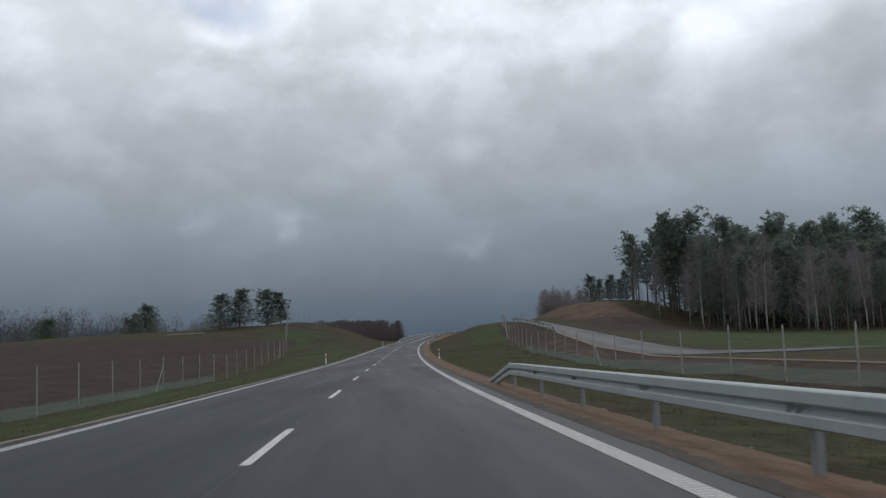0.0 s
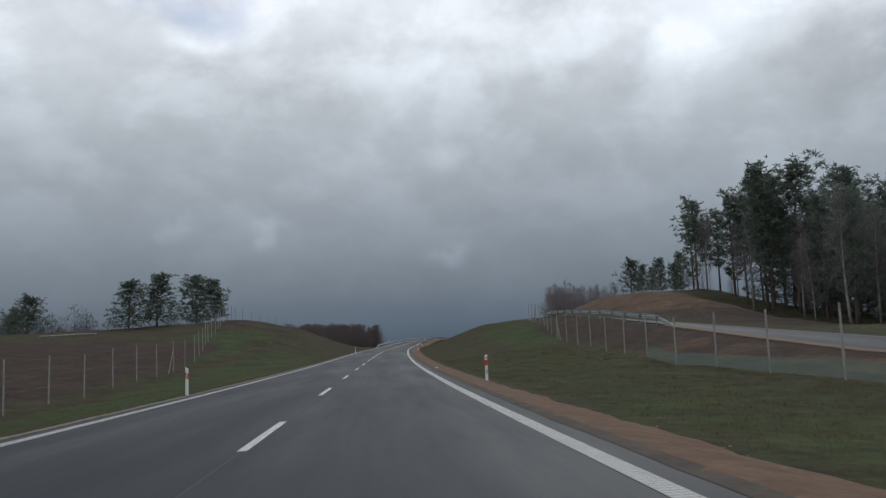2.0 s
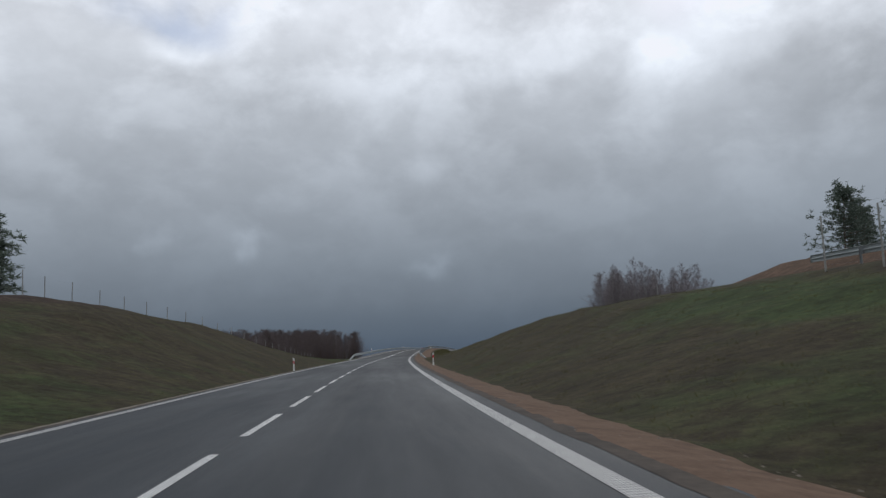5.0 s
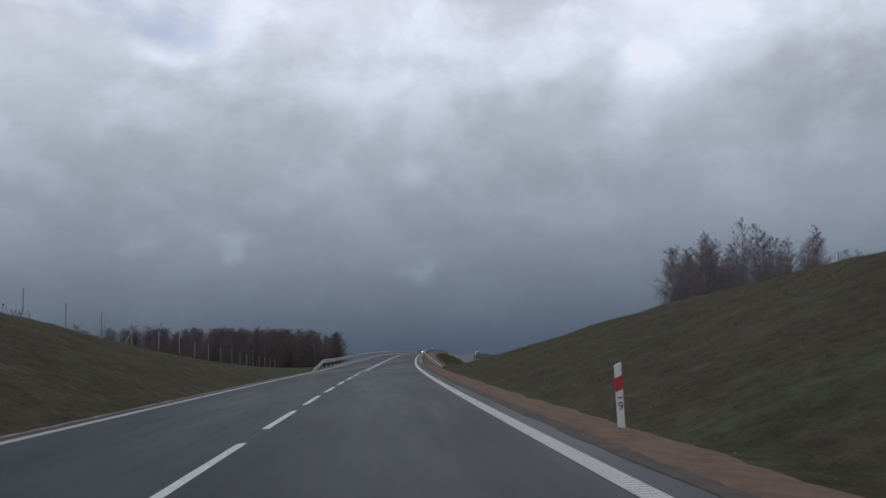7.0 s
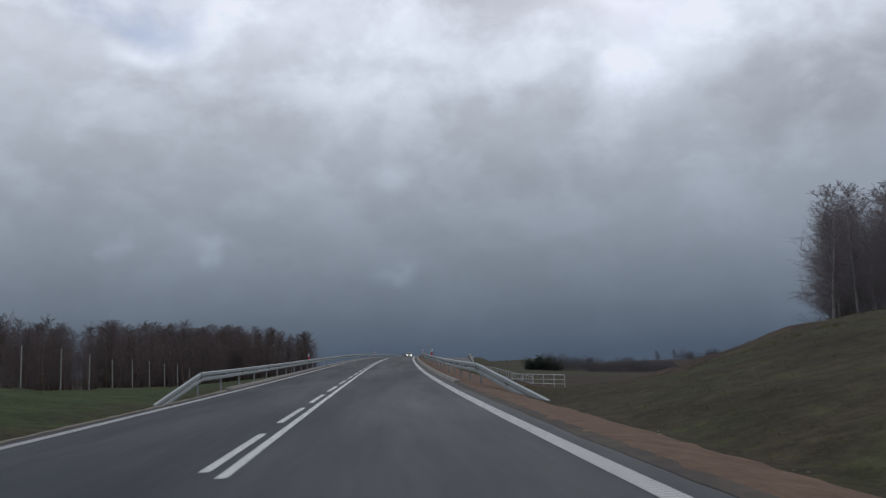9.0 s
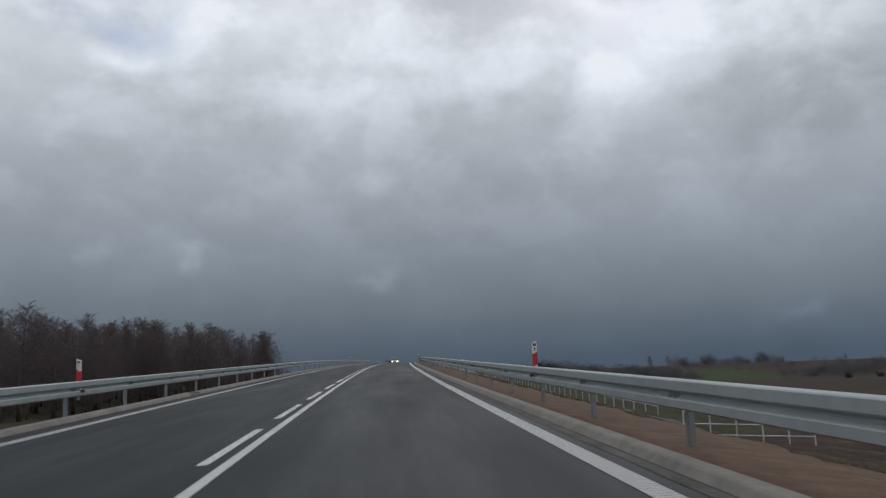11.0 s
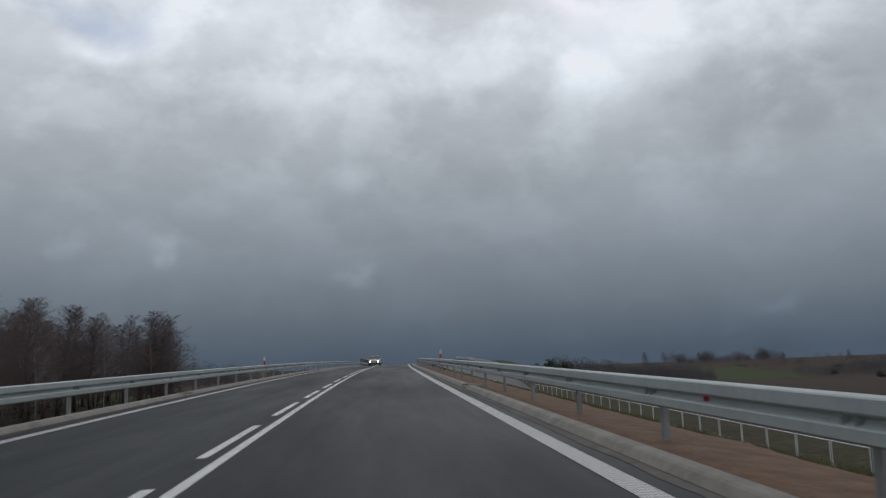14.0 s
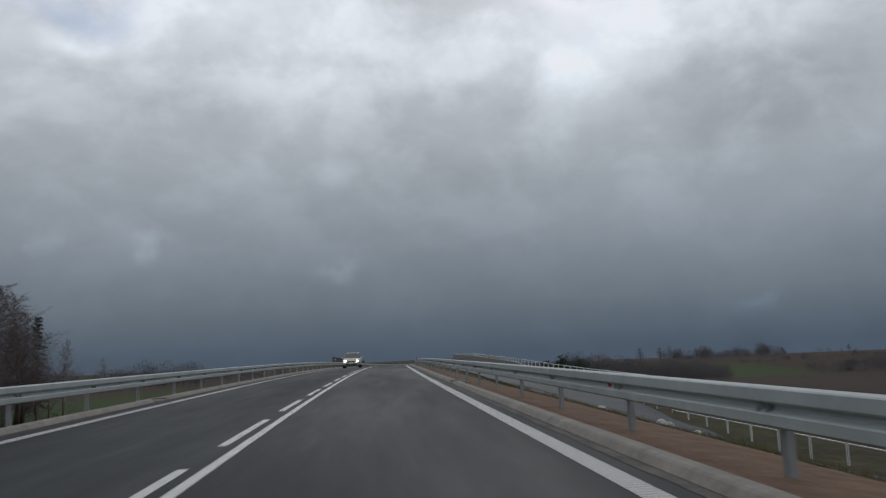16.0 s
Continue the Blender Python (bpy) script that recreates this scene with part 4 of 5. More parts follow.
# ---------------------------------------------------------------- wildlife fences
def fence(lat_of, s0, s1, label, height=2.4, spacing=4.0, braces=(), net=0.55, net_to=9999):
    root = new("wildlife_fence")
    root.location = ground_at((s0 + s1) / 2, lat_of((s0 + s1) / 2))
    off = -root.location
    tagged(root, label, "fence", "wildlife fences")
    rnd = random.Random(int(s0 * 7 + s1))
    posts = np.arange(s0, s1 + 0.1, spacing)
    tops = []
    for s in posts:
        g = ground_at(s, float(lat_of(s)), 0.1) + off
        lean = Vector((rnd.uniform(-0.03, 0.03), rnd.uniform(-0.03, 0.03), 0))
        sh = Shape()
        sh.tube([g, g + lean + Vector((0, 0, height + 0.1))], [0.036, 0.034], 7)
        put("post", sh.mesh("post", M_POSTWOOD), root)
        tops.append((g + Vector((0, 0, 0.1)), g + lean + Vector((0, 0, height + 0.1))))
    for i, d in braces:
        a, b = tops[i]
        w = frame_at(posts[i])[0] * d
        sh = Shape()
        foot = ground_at(posts[i] + d * 1.6, float(lat_of(posts[i] + d * 1.6))) + off
        sh.tube([a + (b - a) * 0.75, foot], [0.026, 0.026], 5)
        put("strut", sh.mesh("strut", M_POSTWOOD), root, "slanted strut")
    for i in range(len(posts) - 1):
        (a0, a1), (b0, b1) = tops[i], tops[i + 1]
        sh = Shape()
        for h in (0.25, 0.6, 0.9, 1.2, 1.5, 1.85, 2.25):
            sh.tube([a0 + (a1 - a0) * (h / height), b0 + (b1 - b0) * (h / height)], [0.0015, 0.0015], 3, False)
        put("wire_mesh", sh.mesh("wire_mesh", M_STEELPOST), root)
        if net and posts[i] < net_to:
            n = Shape()
            n.quad(a0 + Vector((0, 0, 0.02)), b0 + Vector((0, 0, 0.02)), b0 + Vector((0, 0, net)), a0 + Vector((0, 0, net)))
            put("net", n.mesh("net", M_NET), root, "fine woven net along the ground")
    return root


LEFT_FENCE = curve_of(-40, -15.5, 40, -15.0, 81, -14.6, 115, -15.1, 125, -15.9, 136, -17.7, 146, -19.5, 156, -20.8, 166, -22.5, 185, -24.5, 200, -23, 240, -18, 262, -17.5, 300, -19)
RIGHT_FENCE = curve_of(-40, 18.5, 28, 17, 38, 16.6, 48, 15.4, 60, 14.8, 86, 15.1, 120, 16.4, 133, 17.6, 150, 18.6, 200, 19.0, 222, 19.4, 243, 24)
fence(LEFT_FENCE, -37.3, 121, "tall wire fence on pale posts along a ploughed field", spacing=4.9, braces=((20, -1), (31, -1)), net_to=72)
fence(LEFT_FENCE, 124.4, 297, "tall wire fence on pale posts over the grassy hill", spacing=4.9, braces=((22, -1),), net=0)
fence(RIGHT_FENCE, -39.0, 120, "tall wire fence on pale posts below the side road", height=2.2, spacing=4.8, braces=((20, -1), (33, -1)), net_to=88)
fence(RIGHT_FENCE, 124, 148, "tall wire fence on pale posts along the cutting's crest", height=2.1, braces=((4, 1),), net=0)
fence(curve_of(196, 27.5, 246, 30, 290, 42), 196, 284, "tall wire fence on pale posts before the birches", spacing=8.0, braces=((10, 1),), net=0)

# ---------------------------------------------------------------- side road
def swing(s):
    """The side road turns away to the right at its lower end."""
    return 0.03 * max(0.0, 68 - s) ** 2


tagged(new("side_road", ribbon("side_road", 30, 236, lambda s: 21.2 + swing(s), lambda s: 26.2 + swing(s), 0.05, M_SIDEROAD, 2.0, "ground", thick=0.05)), "pale grey asphalt side road climbing beside the main road", "road", kind="structure")
tagged(new("side_road_edge", ribbon("side_road_edge", -60, 104, 20.5, 21.25, 0.06, M_SANDEDGE, 2.0, "ground", thick=0.5)), "sandy strip along the side road", "verge", kind="structure")


# ---------------------------------------------------------------- railings by the lower lane
def hoop_railing(lat, s0, s1, top_of, label, spacing=2.0, r=0.024, middle=True):
    root = new("railing")
    at = lat if callable(lat) else lambda s: lat
    root.location = spot((s0 + s1) / 2, at((s0 + s1) / 2), -1)
    off = -root.location
    tagged(root, label, "railing", "railings")
    s = s0
    while s < s1 - 0.1:
        a, b = spot(s, at(s), top_of(s)) + off, spot(s + spacing - 0.12, at(s + spacing), top_of(s + spacing)) + off
        ga, gb = ground_at(s, at(s), 0.1) + off, ground_at(s + spacing - 0.12, at(s + spacing), 0.1) + off
        sh = Shape()
        sh.tube([Vector((ga.x, ga.y, min(ga.z, a.z - 0.5))), a - Vector((0, 0, 0.08)), a, b, b - Vector((0, 0, 0.08)), Vector((gb.x, gb.y, min(gb.z, b.z - 0.5)))],
                [r] * 6, 6)
        put("hoop", sh.mesh("hoop", M_RAILPIPE), root)
        if middle:
            mid = Shape()
            dz = Vector((0, 0, -0.5))
            mid.tube([a + dz, b + dz], [0.018, 0.018], 5)
            put("middle_bar", mid.mesh("middle_bar", M_RAILPIPE), root)
        s += spacing
    return root


M_RAILPIPE = plain("pale_steel_pipe", (0.50, 0.52, 0.52), (0.60, 0.62, 0.62), 2.0, 0.5, metal=0.1, bumpy=0)


def cross_railing(s, a0, a1, top0, top1, label):
    """A pipe railing that stands across the road's direction."""
    root = new("railing")
    root.location = spot(s, (a0 + a1) / 2, -2.5)
    off = -root.location
    tagged(root, label, "railing", "railings")
    n = 5
    tops = []
    for i in range(n + 1):
        u = i / n
        lat = a0 + (a1 - a0) * u
        t = spot(s, lat, top0 + (top1 - top0) * u) + off
        foot = ground_at(s, lat, 0.1) + off
        sh = Shape()
        sh.tube([Vector((t.x, t.y, min(foot.z, t.z - 1.0))), t], [0.028, 0.028], 6)
        put("post", sh.mesh("post", M_RAILPIPE), root)
        tops.append(t)
    for dz, nm in ((0.0, "top_bar"), (-0.45, "middle_bar"), (-0.85, "lower_bar")):
        sh = Shape()
        sh.tube([p + Vector((0, 0, dz)) for p in tops], [0.032 if dz == 0 else 0.024] * (n + 1), 6)
        put(nm, sh.mesh(nm, M_RAILPIPE), root)


cross_railing(290, 12.8, 17.8, -1.52, -1.82, "pale steel railing over a culvert below the embankment")
hoop_railing(lambda s: float(np.interp(s, (546, 602), (16.5, 13.6))), 422, 602, lambda s: float(np.interp(s, (422, 437, 452, 475, 506, 546, 602), (-0.75, -0.56, -0.29, 0.28, 0.98, 1.93, 2.98))), "pale steel hoop railing on the rising lower lane", 2.4, 0.028, False)
hoop_railing(17.0, 306, 420, lambda s: -2.5, "thin pale steel railing beside the lower lane", 2.4, 0.018, False)


def lane_sheet(name, s0, s1, left, right, lift, mat, cols=9, step=2.0):
    """Paving that lies on the ground across its whole width."""
    ss = np.linspace(s0, s1, round((s1 - s0) / step) + 1)
    verts, faces = [], []
    for s in ss:
        for c in range(cols):
            verts.append(ground_at(s, left(s) + (right(s) - left(s)) * c / (cols - 1), -lift))
        verts.append(ground_at(s, right(s) + 0.05, 0.1))
    m = cols + 1
    for i in range(len(ss) - 1):
        faces += [(i * m + c, i * m + c + 1, i * m + m + c + 1, i * m + m + c) for c in range(cols)]
    return mesh_of(name, verts, faces, mat, True)


tagged(new("lower_lane", lane_sheet("lower_lane", 297, 600, lambda s: float(np.interp(s, (365, 400, 440), (11.8, 8.6, 7.6))), lambda s: float(np.interp(s, (546, 602), (16.2, 13.3))), 0.06, M_SIDEROAD)), "grey asphalt lane below the embankment that climbs to the road", "road", kind="structure")


def balustrade(lat, s0, s1, top, label):
    """Bridge railing: posts, a hand rail, a low rail and panels of upright bars."""
    root = new("balustrade")
    root.location = spot((s0 + s1) / 2, lat)
    off = -root.location
    tagged(root, label, "railing", "railings")
    n = round((s1 - s0) / 2.0)
    for i in range(n + 1):
        s = s0 + (s1 - s0) * i / n
        along, right = frame_at(s)
        rot = Matrix((right, along, Vector((0, 0, 1)))).transposed()
        foot = ground_at(s, lat).z - spot(s, lat).z - 0.1
        sh = Shape()
        sh.box(spot(s, lat, (top - 0.02 + foot) / 2) + off, (0.07, 0.07, top - 0.02 - foot), rot)
        put("post", sh.mesh("post", M_DARKSTEEL), root)
        if i == n:
            break
        e = s + (s1 - s0) / n
        for nm, z, rr in (("hand_rail", top, 0.045), ("low_rail", 0.16, 0.025)):
            sh = Shape()
            sh.tube([spot(s, lat, z) + off, spot(e, lat, z) + off], [rr, rr], 8)
            put(nm, sh.mesh(nm, M_DARKSTEEL), root)
        sh = Shape()
        for k in range(1, 15):
            q = s + (e - s) * k / 15
            sh.box(spot(q, lat, (top + 0.16) / 2) + off, (0.03, 0.016, top - 0.16), rot)
        put("bar_panel", sh.mesh("bar_panel", M_DARKSTEEL), root)
    return root


def low_wall(lat_of, s0, s1, top_of, width, label):
    """Concrete wall along the lane's outer edge; its top follows the railing."""
    sh = Shape()
    n = round((s1 - s0) / 4.0)
    for i in range(n + 1):
        s = s0 + (s1 - s0) * i / n
        a, top = lat_of(s), top_of(s)
        foot = float(levels(s, a)) - float(road_z(s)) - 0.3
        for da, z in ((-width / 2, min(foot, top - 0.1)), (-width / 2, top - 0.03), (-width / 2 + 0.03, top), (width / 2 - 0.03, top), (width / 2, top - 0.03), (width / 2, min(foot, top - 0.1))):
            sh.v.append(spot(s, a + da, z))
    for i in range(n):
        sh.f += [(i * 6 + k, i * 6 + (k + 1) % 6, i * 6 + 6 + (k + 1) % 6, i * 6 + 6 + k) for k in range(6)]
    sh.f += [tuple(range(6)), tuple(reversed(range(n * 6, n * 6 + 6)))]
    tagged(new("low_wall", sh.mesh("low_wall", M_CONCRETE)), label, "wall", kind="structure")


low_wall(lambda s: float(np.interp(s, (546, 602), (16.5, 13.6))), 452, 602, lambda s: float(np.interp(s, (452, 475, 506, 546, 602), (-1.2, -0.12, 0.56, 1.5, 2.55))), 0.3, "grey concrete wall under the hoop railing")
M_DARKSTEEL = plain("dark_grey_steel", (0.085, 0.09, 0.098), (0.13, 0.135, 0.145), 2.0, 0.55, metal=0.2, bumpy=0.05)
balustrade(-5.35, 479.5, 541.5, 1.34, "dark grey steel bridge railing behind the guard rail")


# ---------------------------------------------------------------- trees
def rot_about(v, axis, ang):
    return Matrix.Rotation(ang, 3, axis) @ v


def clump(sh, p, r, n, rnd, flat=0.6):
    """A tuft of needles or leaves: slim triangles pointing all ways."""
    for _ in range(n):
        d = Vector((rnd.gauss(0, 1), rnd.gauss(0, 1), rnd.gauss(0.25, flat)))
        d.normalize()
        w = d.cross(Vector((rnd.gauss(0, 1), rnd.gauss(0, 1), rnd.gauss(0, 1)))).normalized() * r * rnd.uniform(0.09, 0.18)
        q = p + d * r * rnd.uniform(0.0, 0.35)
        sh.tri(q - w, q + w, q + d * r * rnd.uniform(0.7, 1.15))


def make_tree(name, label, trunk, crown, m_trunk, m_crown, branches=None):
    root = new(name)
    tagged(root, label, "tree")
    put("trunk", trunk.mesh("trunk", m_trunk, True), root)
    if branches is not None:
        put("branchwork", branches.mesh("branchwork", m_trunk if m_crown == M_NEEDLE else m_crown), root)
    put("crown", crown.mesh("crown", m_crown), root)
    return root


def pine(seed, h, bare, spread, dense, label, low=0.0):
    """A pine: layered boughs with flat tufts of needles and gaps between them."""
    rnd = random.Random(seed)
    trunk, limb, crown = Shape(), Shape(), Shape()
    bend = Vector((rnd.uniform(-0.04, 0.04), rnd.uniform(-0.04, 0.04), 0))

    def on(u):
        return Vector((bend.x * h * u * u + 0.012 * h * math.sin(5 * u + seed) * u, bend.y * h * u * u, h * u))
    r0 = 0.011 * h + 0.05
    us = (-0.03, 0.15, 0.35, 0.55, 0.75, 0.9, 1.0)
    trunk.tube([on(u) for u in us], [r0, r0 * 0.85, r0 * 0.72, r0 * 0.58, r0 * 0.42, r0 * 0.22, 0.02], 7)
    heavy = rnd.uniform(0, 6.28)
    for i in range(dense):
        u = bare + (0.985 - bare) * ((i + rnd.random()) / dense) ** 0.9
        v = (u - bare) / (1 - bare)
        shape = (0.55 + 0.45 * v / 0.3 if v < 0.3 else 1.0) if not low else 1.0 + low * (0.4 - v)
        w = i * 2.4 + rnd.uniform(-0.7, 0.7)
        reach = spread * shape * (1.02 - 0.62 * v ** 1.6) * rnd.uniform(0.45, 1.15) * (1 + 0.22 * math.cos(w - heavy))
        rise = rnd.uniform(-0.22, 0.22) + 0.55 * v
        tip = on(u) + Vector((math.cos(w), math.sin(w), rise)) * reach
        mid = on(u) + (tip - on(u)) * 0.5 + Vector((0, 0, -0.07 * reach))
        limb.tube([on(u), mid, tip], [0.03 * (1.2 - v) + 0.012, 0.02, 0.008], 4, False)
        k = 6 + int(4 * rnd.random())
        size = 0.30 + 0.014 * h
        for j in range(k):
            t = 0.35 + 0.7 * (j + rnd.random()) / k
            q = on(u) + (tip - on(u)) * t + Vector((rnd.gauss(0, 0.22), rnd.gauss(0, 0.22), rnd.gauss(0.06, 0.15))) * reach
            clump(crown, q, size * rnd.uniform(0.55, 1.25), 12, rnd, 0.62)
    return make_tree("pine_tree", label, trunk, crown, M_PINEBARK, M_NEEDLE, limb)


def birch(seed, h, label, mat=None, width=0.18, start=0.22, name="birch_tree", bark=None, n=46, fine=17, rise=0.7):
    """A leafless tree: pale stem, rising boughs and hanging twigs."""
    rnd = random.Random(seed)
    trunk, limb, crown = Shape(), Shape(), Shape()
    a, b = rnd.uniform(-0.05, 0.05), rnd.uniform(-0.05, 0.05)

    def on(u):
        return Vector((a * h * u + 0.012 * h * math.sin(5 * u + seed), b * h * u * u, h * u))
    r0 = 0.008 * h + 0.03
    us = (-0.02, 0.2, 0.4, 0.6, 0.8, 0.94)
    trunk.tube([on(u) for u in us], [r0, r0 * 0.8, r0 * 0.6, r0 * 0.38, r0 * 0.18, 0.006], 6)
    for i in range(n):
        u = start + (0.97 - start) * (i + rnd.random()) / n
        v = (u - start) / (1 - start)
        reach = width * h * (0.26 + math.sin(math.pi * (0.20 + 0.72 * v))) * rnd.uniform(0.5, 1.15) * (1.15 - 0.68 * v)
        w = i * 2.4 + rnd.uniform(-0.7, 0.7)
        d = Vector((math.cos(w), math.sin(w), rnd.uniform(rise, rise + 0.8) + 0.5 * v * v))
        d.normalize()
        p = on(u)
        tip = p + d * reach
        limb.tube([p, p + d * reach * 0.55 - Vector((0, 0, 0.03 * reach)), tip], [0.018 * (1.25 - v) + 0.004, 0.011, 0.004], 3, False)
        for j in range(9):
            t = 0.2 + 0.8 * (j + rnd.random()) / 9
            q = p + (tip - p) * t
            e = (d * 0.6 + Vector((rnd.gauss(0, 0.6), rnd.gauss(0, 0.6), rnd.gauss(0.15, 0.4)))).normalized()
            q2 = q + e * reach * rnd.uniform(0.25, 0.5)
            wv = e.cross(Vector((rnd.gauss(0, 1), rnd.gauss(0, 1), 0.3))).normalized() * 0.012
            crown.tri(q - wv, q + wv, q2)
            for _ in range(fine):
                t2 = rnd.random()
                g = q + (q2 - q) * t2
                f = (e + Vector((rnd.gauss(0, 0.7), rnd.gauss(0, 0.7), rnd.gauss(-0.15, 0.6)))).normalized()
                w2 = f.cross(Vector((rnd.gauss(0, 1), rnd.gauss(0, 1), 0.3))).normalized() * rnd.uniform(0.003, 0.0065)
                crown.tri(g - w2, g + w2, g + f * reach * rnd.uniform(0.14, 0.34))
    return make_tree(name, label, trunk, crown, bark or M_BIRCHBARK, mat or M_TWIG, limb)


def spruce(seed, h, label, spread=0.2):
    rnd = random.Random(seed)
    trunk, limb, crown = Shape(), Shape(), Shape()
    trunk.tube([Vector((0, 0, -0.3)), Vector((0, 0, h * 0.5)), Vector((0, 0, h))], [0.012 * h + 0.04, 0.008 * h, 0.01], 6)
    n = 60
    for i in range(n):
        u = 0.06 + 0.93 * (i + rnd.random()) / n
        reach = spread * h * (1 - u) ** 0.85 * rnd.uniform(0.7, 1.1) + 0.1
        w = i * 2.4 + rnd.uniform(-0.4, 0.4)
        p = Vector((0, 0, h * u))
        tip = p + Vector((math.cos(w), math.sin(w), -0.25)) * reach
        trunk.tube([p, tip], [0.02, 0.006], 3, False)
        for j in range(5):
            q = p + (tip - p) * (0.25 + 0.8 * (j + rnd.random()) / 5)
            clump(crown, q + Vector((0, 0, -0.03 * h * 0.3)), 0.045 * h * rnd.uniform(0.6, 1.0), 10, rnd, 0.3)
    return make_tree("spruce_tree", label, trunk, crown, M_PINEBARK, M_SPRUCE)


def shrub(seed, r, label, mat, leafy=True, name="bush"):
    rnd = random.Random(seed)
    trunk, crown = Shape(), Shape()
    for i in range(9):
        w = rnd.uniform(0, 6.28)
        d = Vector((math.cos(w) * 0.7, math.sin(w) * 0.7, rnd.uniform(0.5, 1.4))) * r * rnd.uniform(0.7, 1.1)
        trunk.tube([Vector((0, 0, -0.1)), d * 0.5, d], [0.03, 0.018, 0.006], 4, False)
        for j in range(16):
            q = d * rnd.uniform(0.25, 1.05) + Vector((rnd.gauss(0, 0.2), rnd.gauss(0, 0.2), rnd.gauss(0, 0.18))) * r
            clump(crown, q, r * rnd.uniform(0.14, 0.28), 12 if leafy else 7, rnd)
    root = new(name)
    tagged(root, label, "bush")
    put("stem_cluster", trunk.mesh("stem_cluster", M_PINEBARK), root)
    put("crown", crown.mesh("crown", mat), root)
    return root


class Stand:
    """Plants copies of a few kinds of tree."""

    def __init__(self, kinds):
        self.kinds, self.used = kinds, set()

    def plant(self, k, s, lat, scale=1.0, turn=0.0, lean=0.0, label="", group="", wide=1.0):
        ob = self.kinds[k % len(self.kinds)]
        g = ground_at(s, lat, 0.1)
        m = Matrix.Translation(g) @ Euler((lean, 0, turn)).to_matrix().to_4x4()
        if ob.name in self.used:
            ob = copy_thing(ob, m)
        else:
            self.used.add(ob.name)
            ob.matrix_basis = m
        ob.scale = (scale * wide, scale * wide, scale)
        if label:
            ob["label"] = label
        if group:
            ob["group"] = group
        return ob


# pines of the wood beyond the side road
rnd = random.Random(11)
tall_pines = Stand([pine(i, 18, b, 3.6, 66, "tall dark green pine with a long bare stem") for i, b in ((1, 0.30), (2, 0.52), (3, 0.16), (4, 0.42))])
open_pines = Stand([pine(21, 8, 0.05, 2.9, 70, "bushy dark green pine standing in the open", 0.25), pine(22, 8, 0.12, 2.3, 60, "bushy dark green pine standing in the open", 0.15), pine(23, 8, 0.02, 3.5, 84, "bushy dark green pine standing in the open", 0.4)])
birches = Stand([birch(i, 12, "leafless birch with a pale stem and fine twigs", start=st) for i, st in ((31, 0.14), (32, 0.22), (33, 0.1), (34, 0.18))])
russets = Stand([birch(i, 11, "leafless young tree with dense russet twigs", M_TWIGRED, 0.185, st, "bare_tree", M_PINEBARK, 72, 12, 0.9) for i, st in ((41, 0.03), (42, 0.06), (43, 0.02), (44, 0.1))])
scrubs = Stand([birch(i, 11, "low bare shrub with dense brown twigs", M_TWIGRED, 0.26, 0.0, "bare_shrub", M_PINEBARK, 24, 12, 0.5) for i in (45, 46, 47)])
spruces = Stand([spruce(51, 9, "dark green spruce with drooping boughs"), spruce(52, 9, "slender dark green spruce", 0.16)])

for s in np.arange(101, 178, 6.8):
    for lat in np.arange(51, 96, 7.2):
        a, b = s + rnd.uniform(-2.5, 2.5), lat + rnd.uniform(-2.5, 2.5) + (5 if s < 115 else 0)
        top = float(np.interp(a, (100, 118, 130, 150, 175), (8.2, 11.2, 15.0, 21.5, 20.5))) - rnd.uniform(0, 3.5)
        base = float(levels(a, b) - road_z(a))
        tall_pines.plant(rnd.randrange(4), a, b, max(0.45, (top - base) / 18), rnd.uniform(0, 6.28), group="pine wood")
for s, lat, top in ((152, 50, 22.4), (155, 52, 21.5), (149.5, 53, 21.8), (173, 48.4, 21.0), (168, 50, 19), (163, 52, 20)):
    tall_pines.plant(int(s), s, lat, (top - float(levels(s, lat) - road_z(s))) / 18, s, group="pine wood")
for i in range(9):
    a, b = 106 + i * 7.6 + rnd.uniform(-2, 2), 48 + rnd.uniform(-1.5, 3.5)
    birches.plant(i, a, b, rnd.uniform(0.85, 1.25), rnd.uniform(0, 6.28), group="birches at the wood's edge")
for s, lat, h in ((188, 42, 6.0), (190.5, 44.5, 5.0), (186, 46.5, 5.6), (183, 49, 6.2), (193, 47, 4.6), (180, 47, 4.4)):
    open_pines.plant(int(s), s, lat, h / 8, s * 3.1, group="small pines on the knoll")
for i in range(12):
    a, b = 158 + i * 3.0 + rnd.uniform(-1.5, 1.5), 43.5 + rnd.uniform(-2, 7)
    scrubs.plant(i, a, b, rnd.uniform(0.18, 0.30), rnd.uniform(0, 6), group="scrub on the knoll")
# young growth that closes the wood below its crowns
for i in range(110):
    a, b = 99 + rnd.random() * 82, 57 + rnd.random() * 34
    scrubs.plant(i, a, b, rnd.uniform(0.45, 0.85), rnd.uniform(0, 6), group="undergrowth in the wood")
for i in range(28):
    a, b = 104 + rnd.random() * 62, 57 + rnd.random() * 22
    open_pines.plant(i, a, b, rnd.uniform(1.0, 1.6), rnd.uniform(0, 6), group="young pines in the wood")
for i in range(26):
    a, b = 100 + i * 3.0 + rnd.uniform(-2, 2), 49.5 + rnd.uniform(-1, 5) + (4 if i < 5 else 0)
    scrubs.plant(i, a, b, rnd.uniform(0.15, 0.34), rnd.uniform(0, 6), group="undergrowth at the wood's edge")
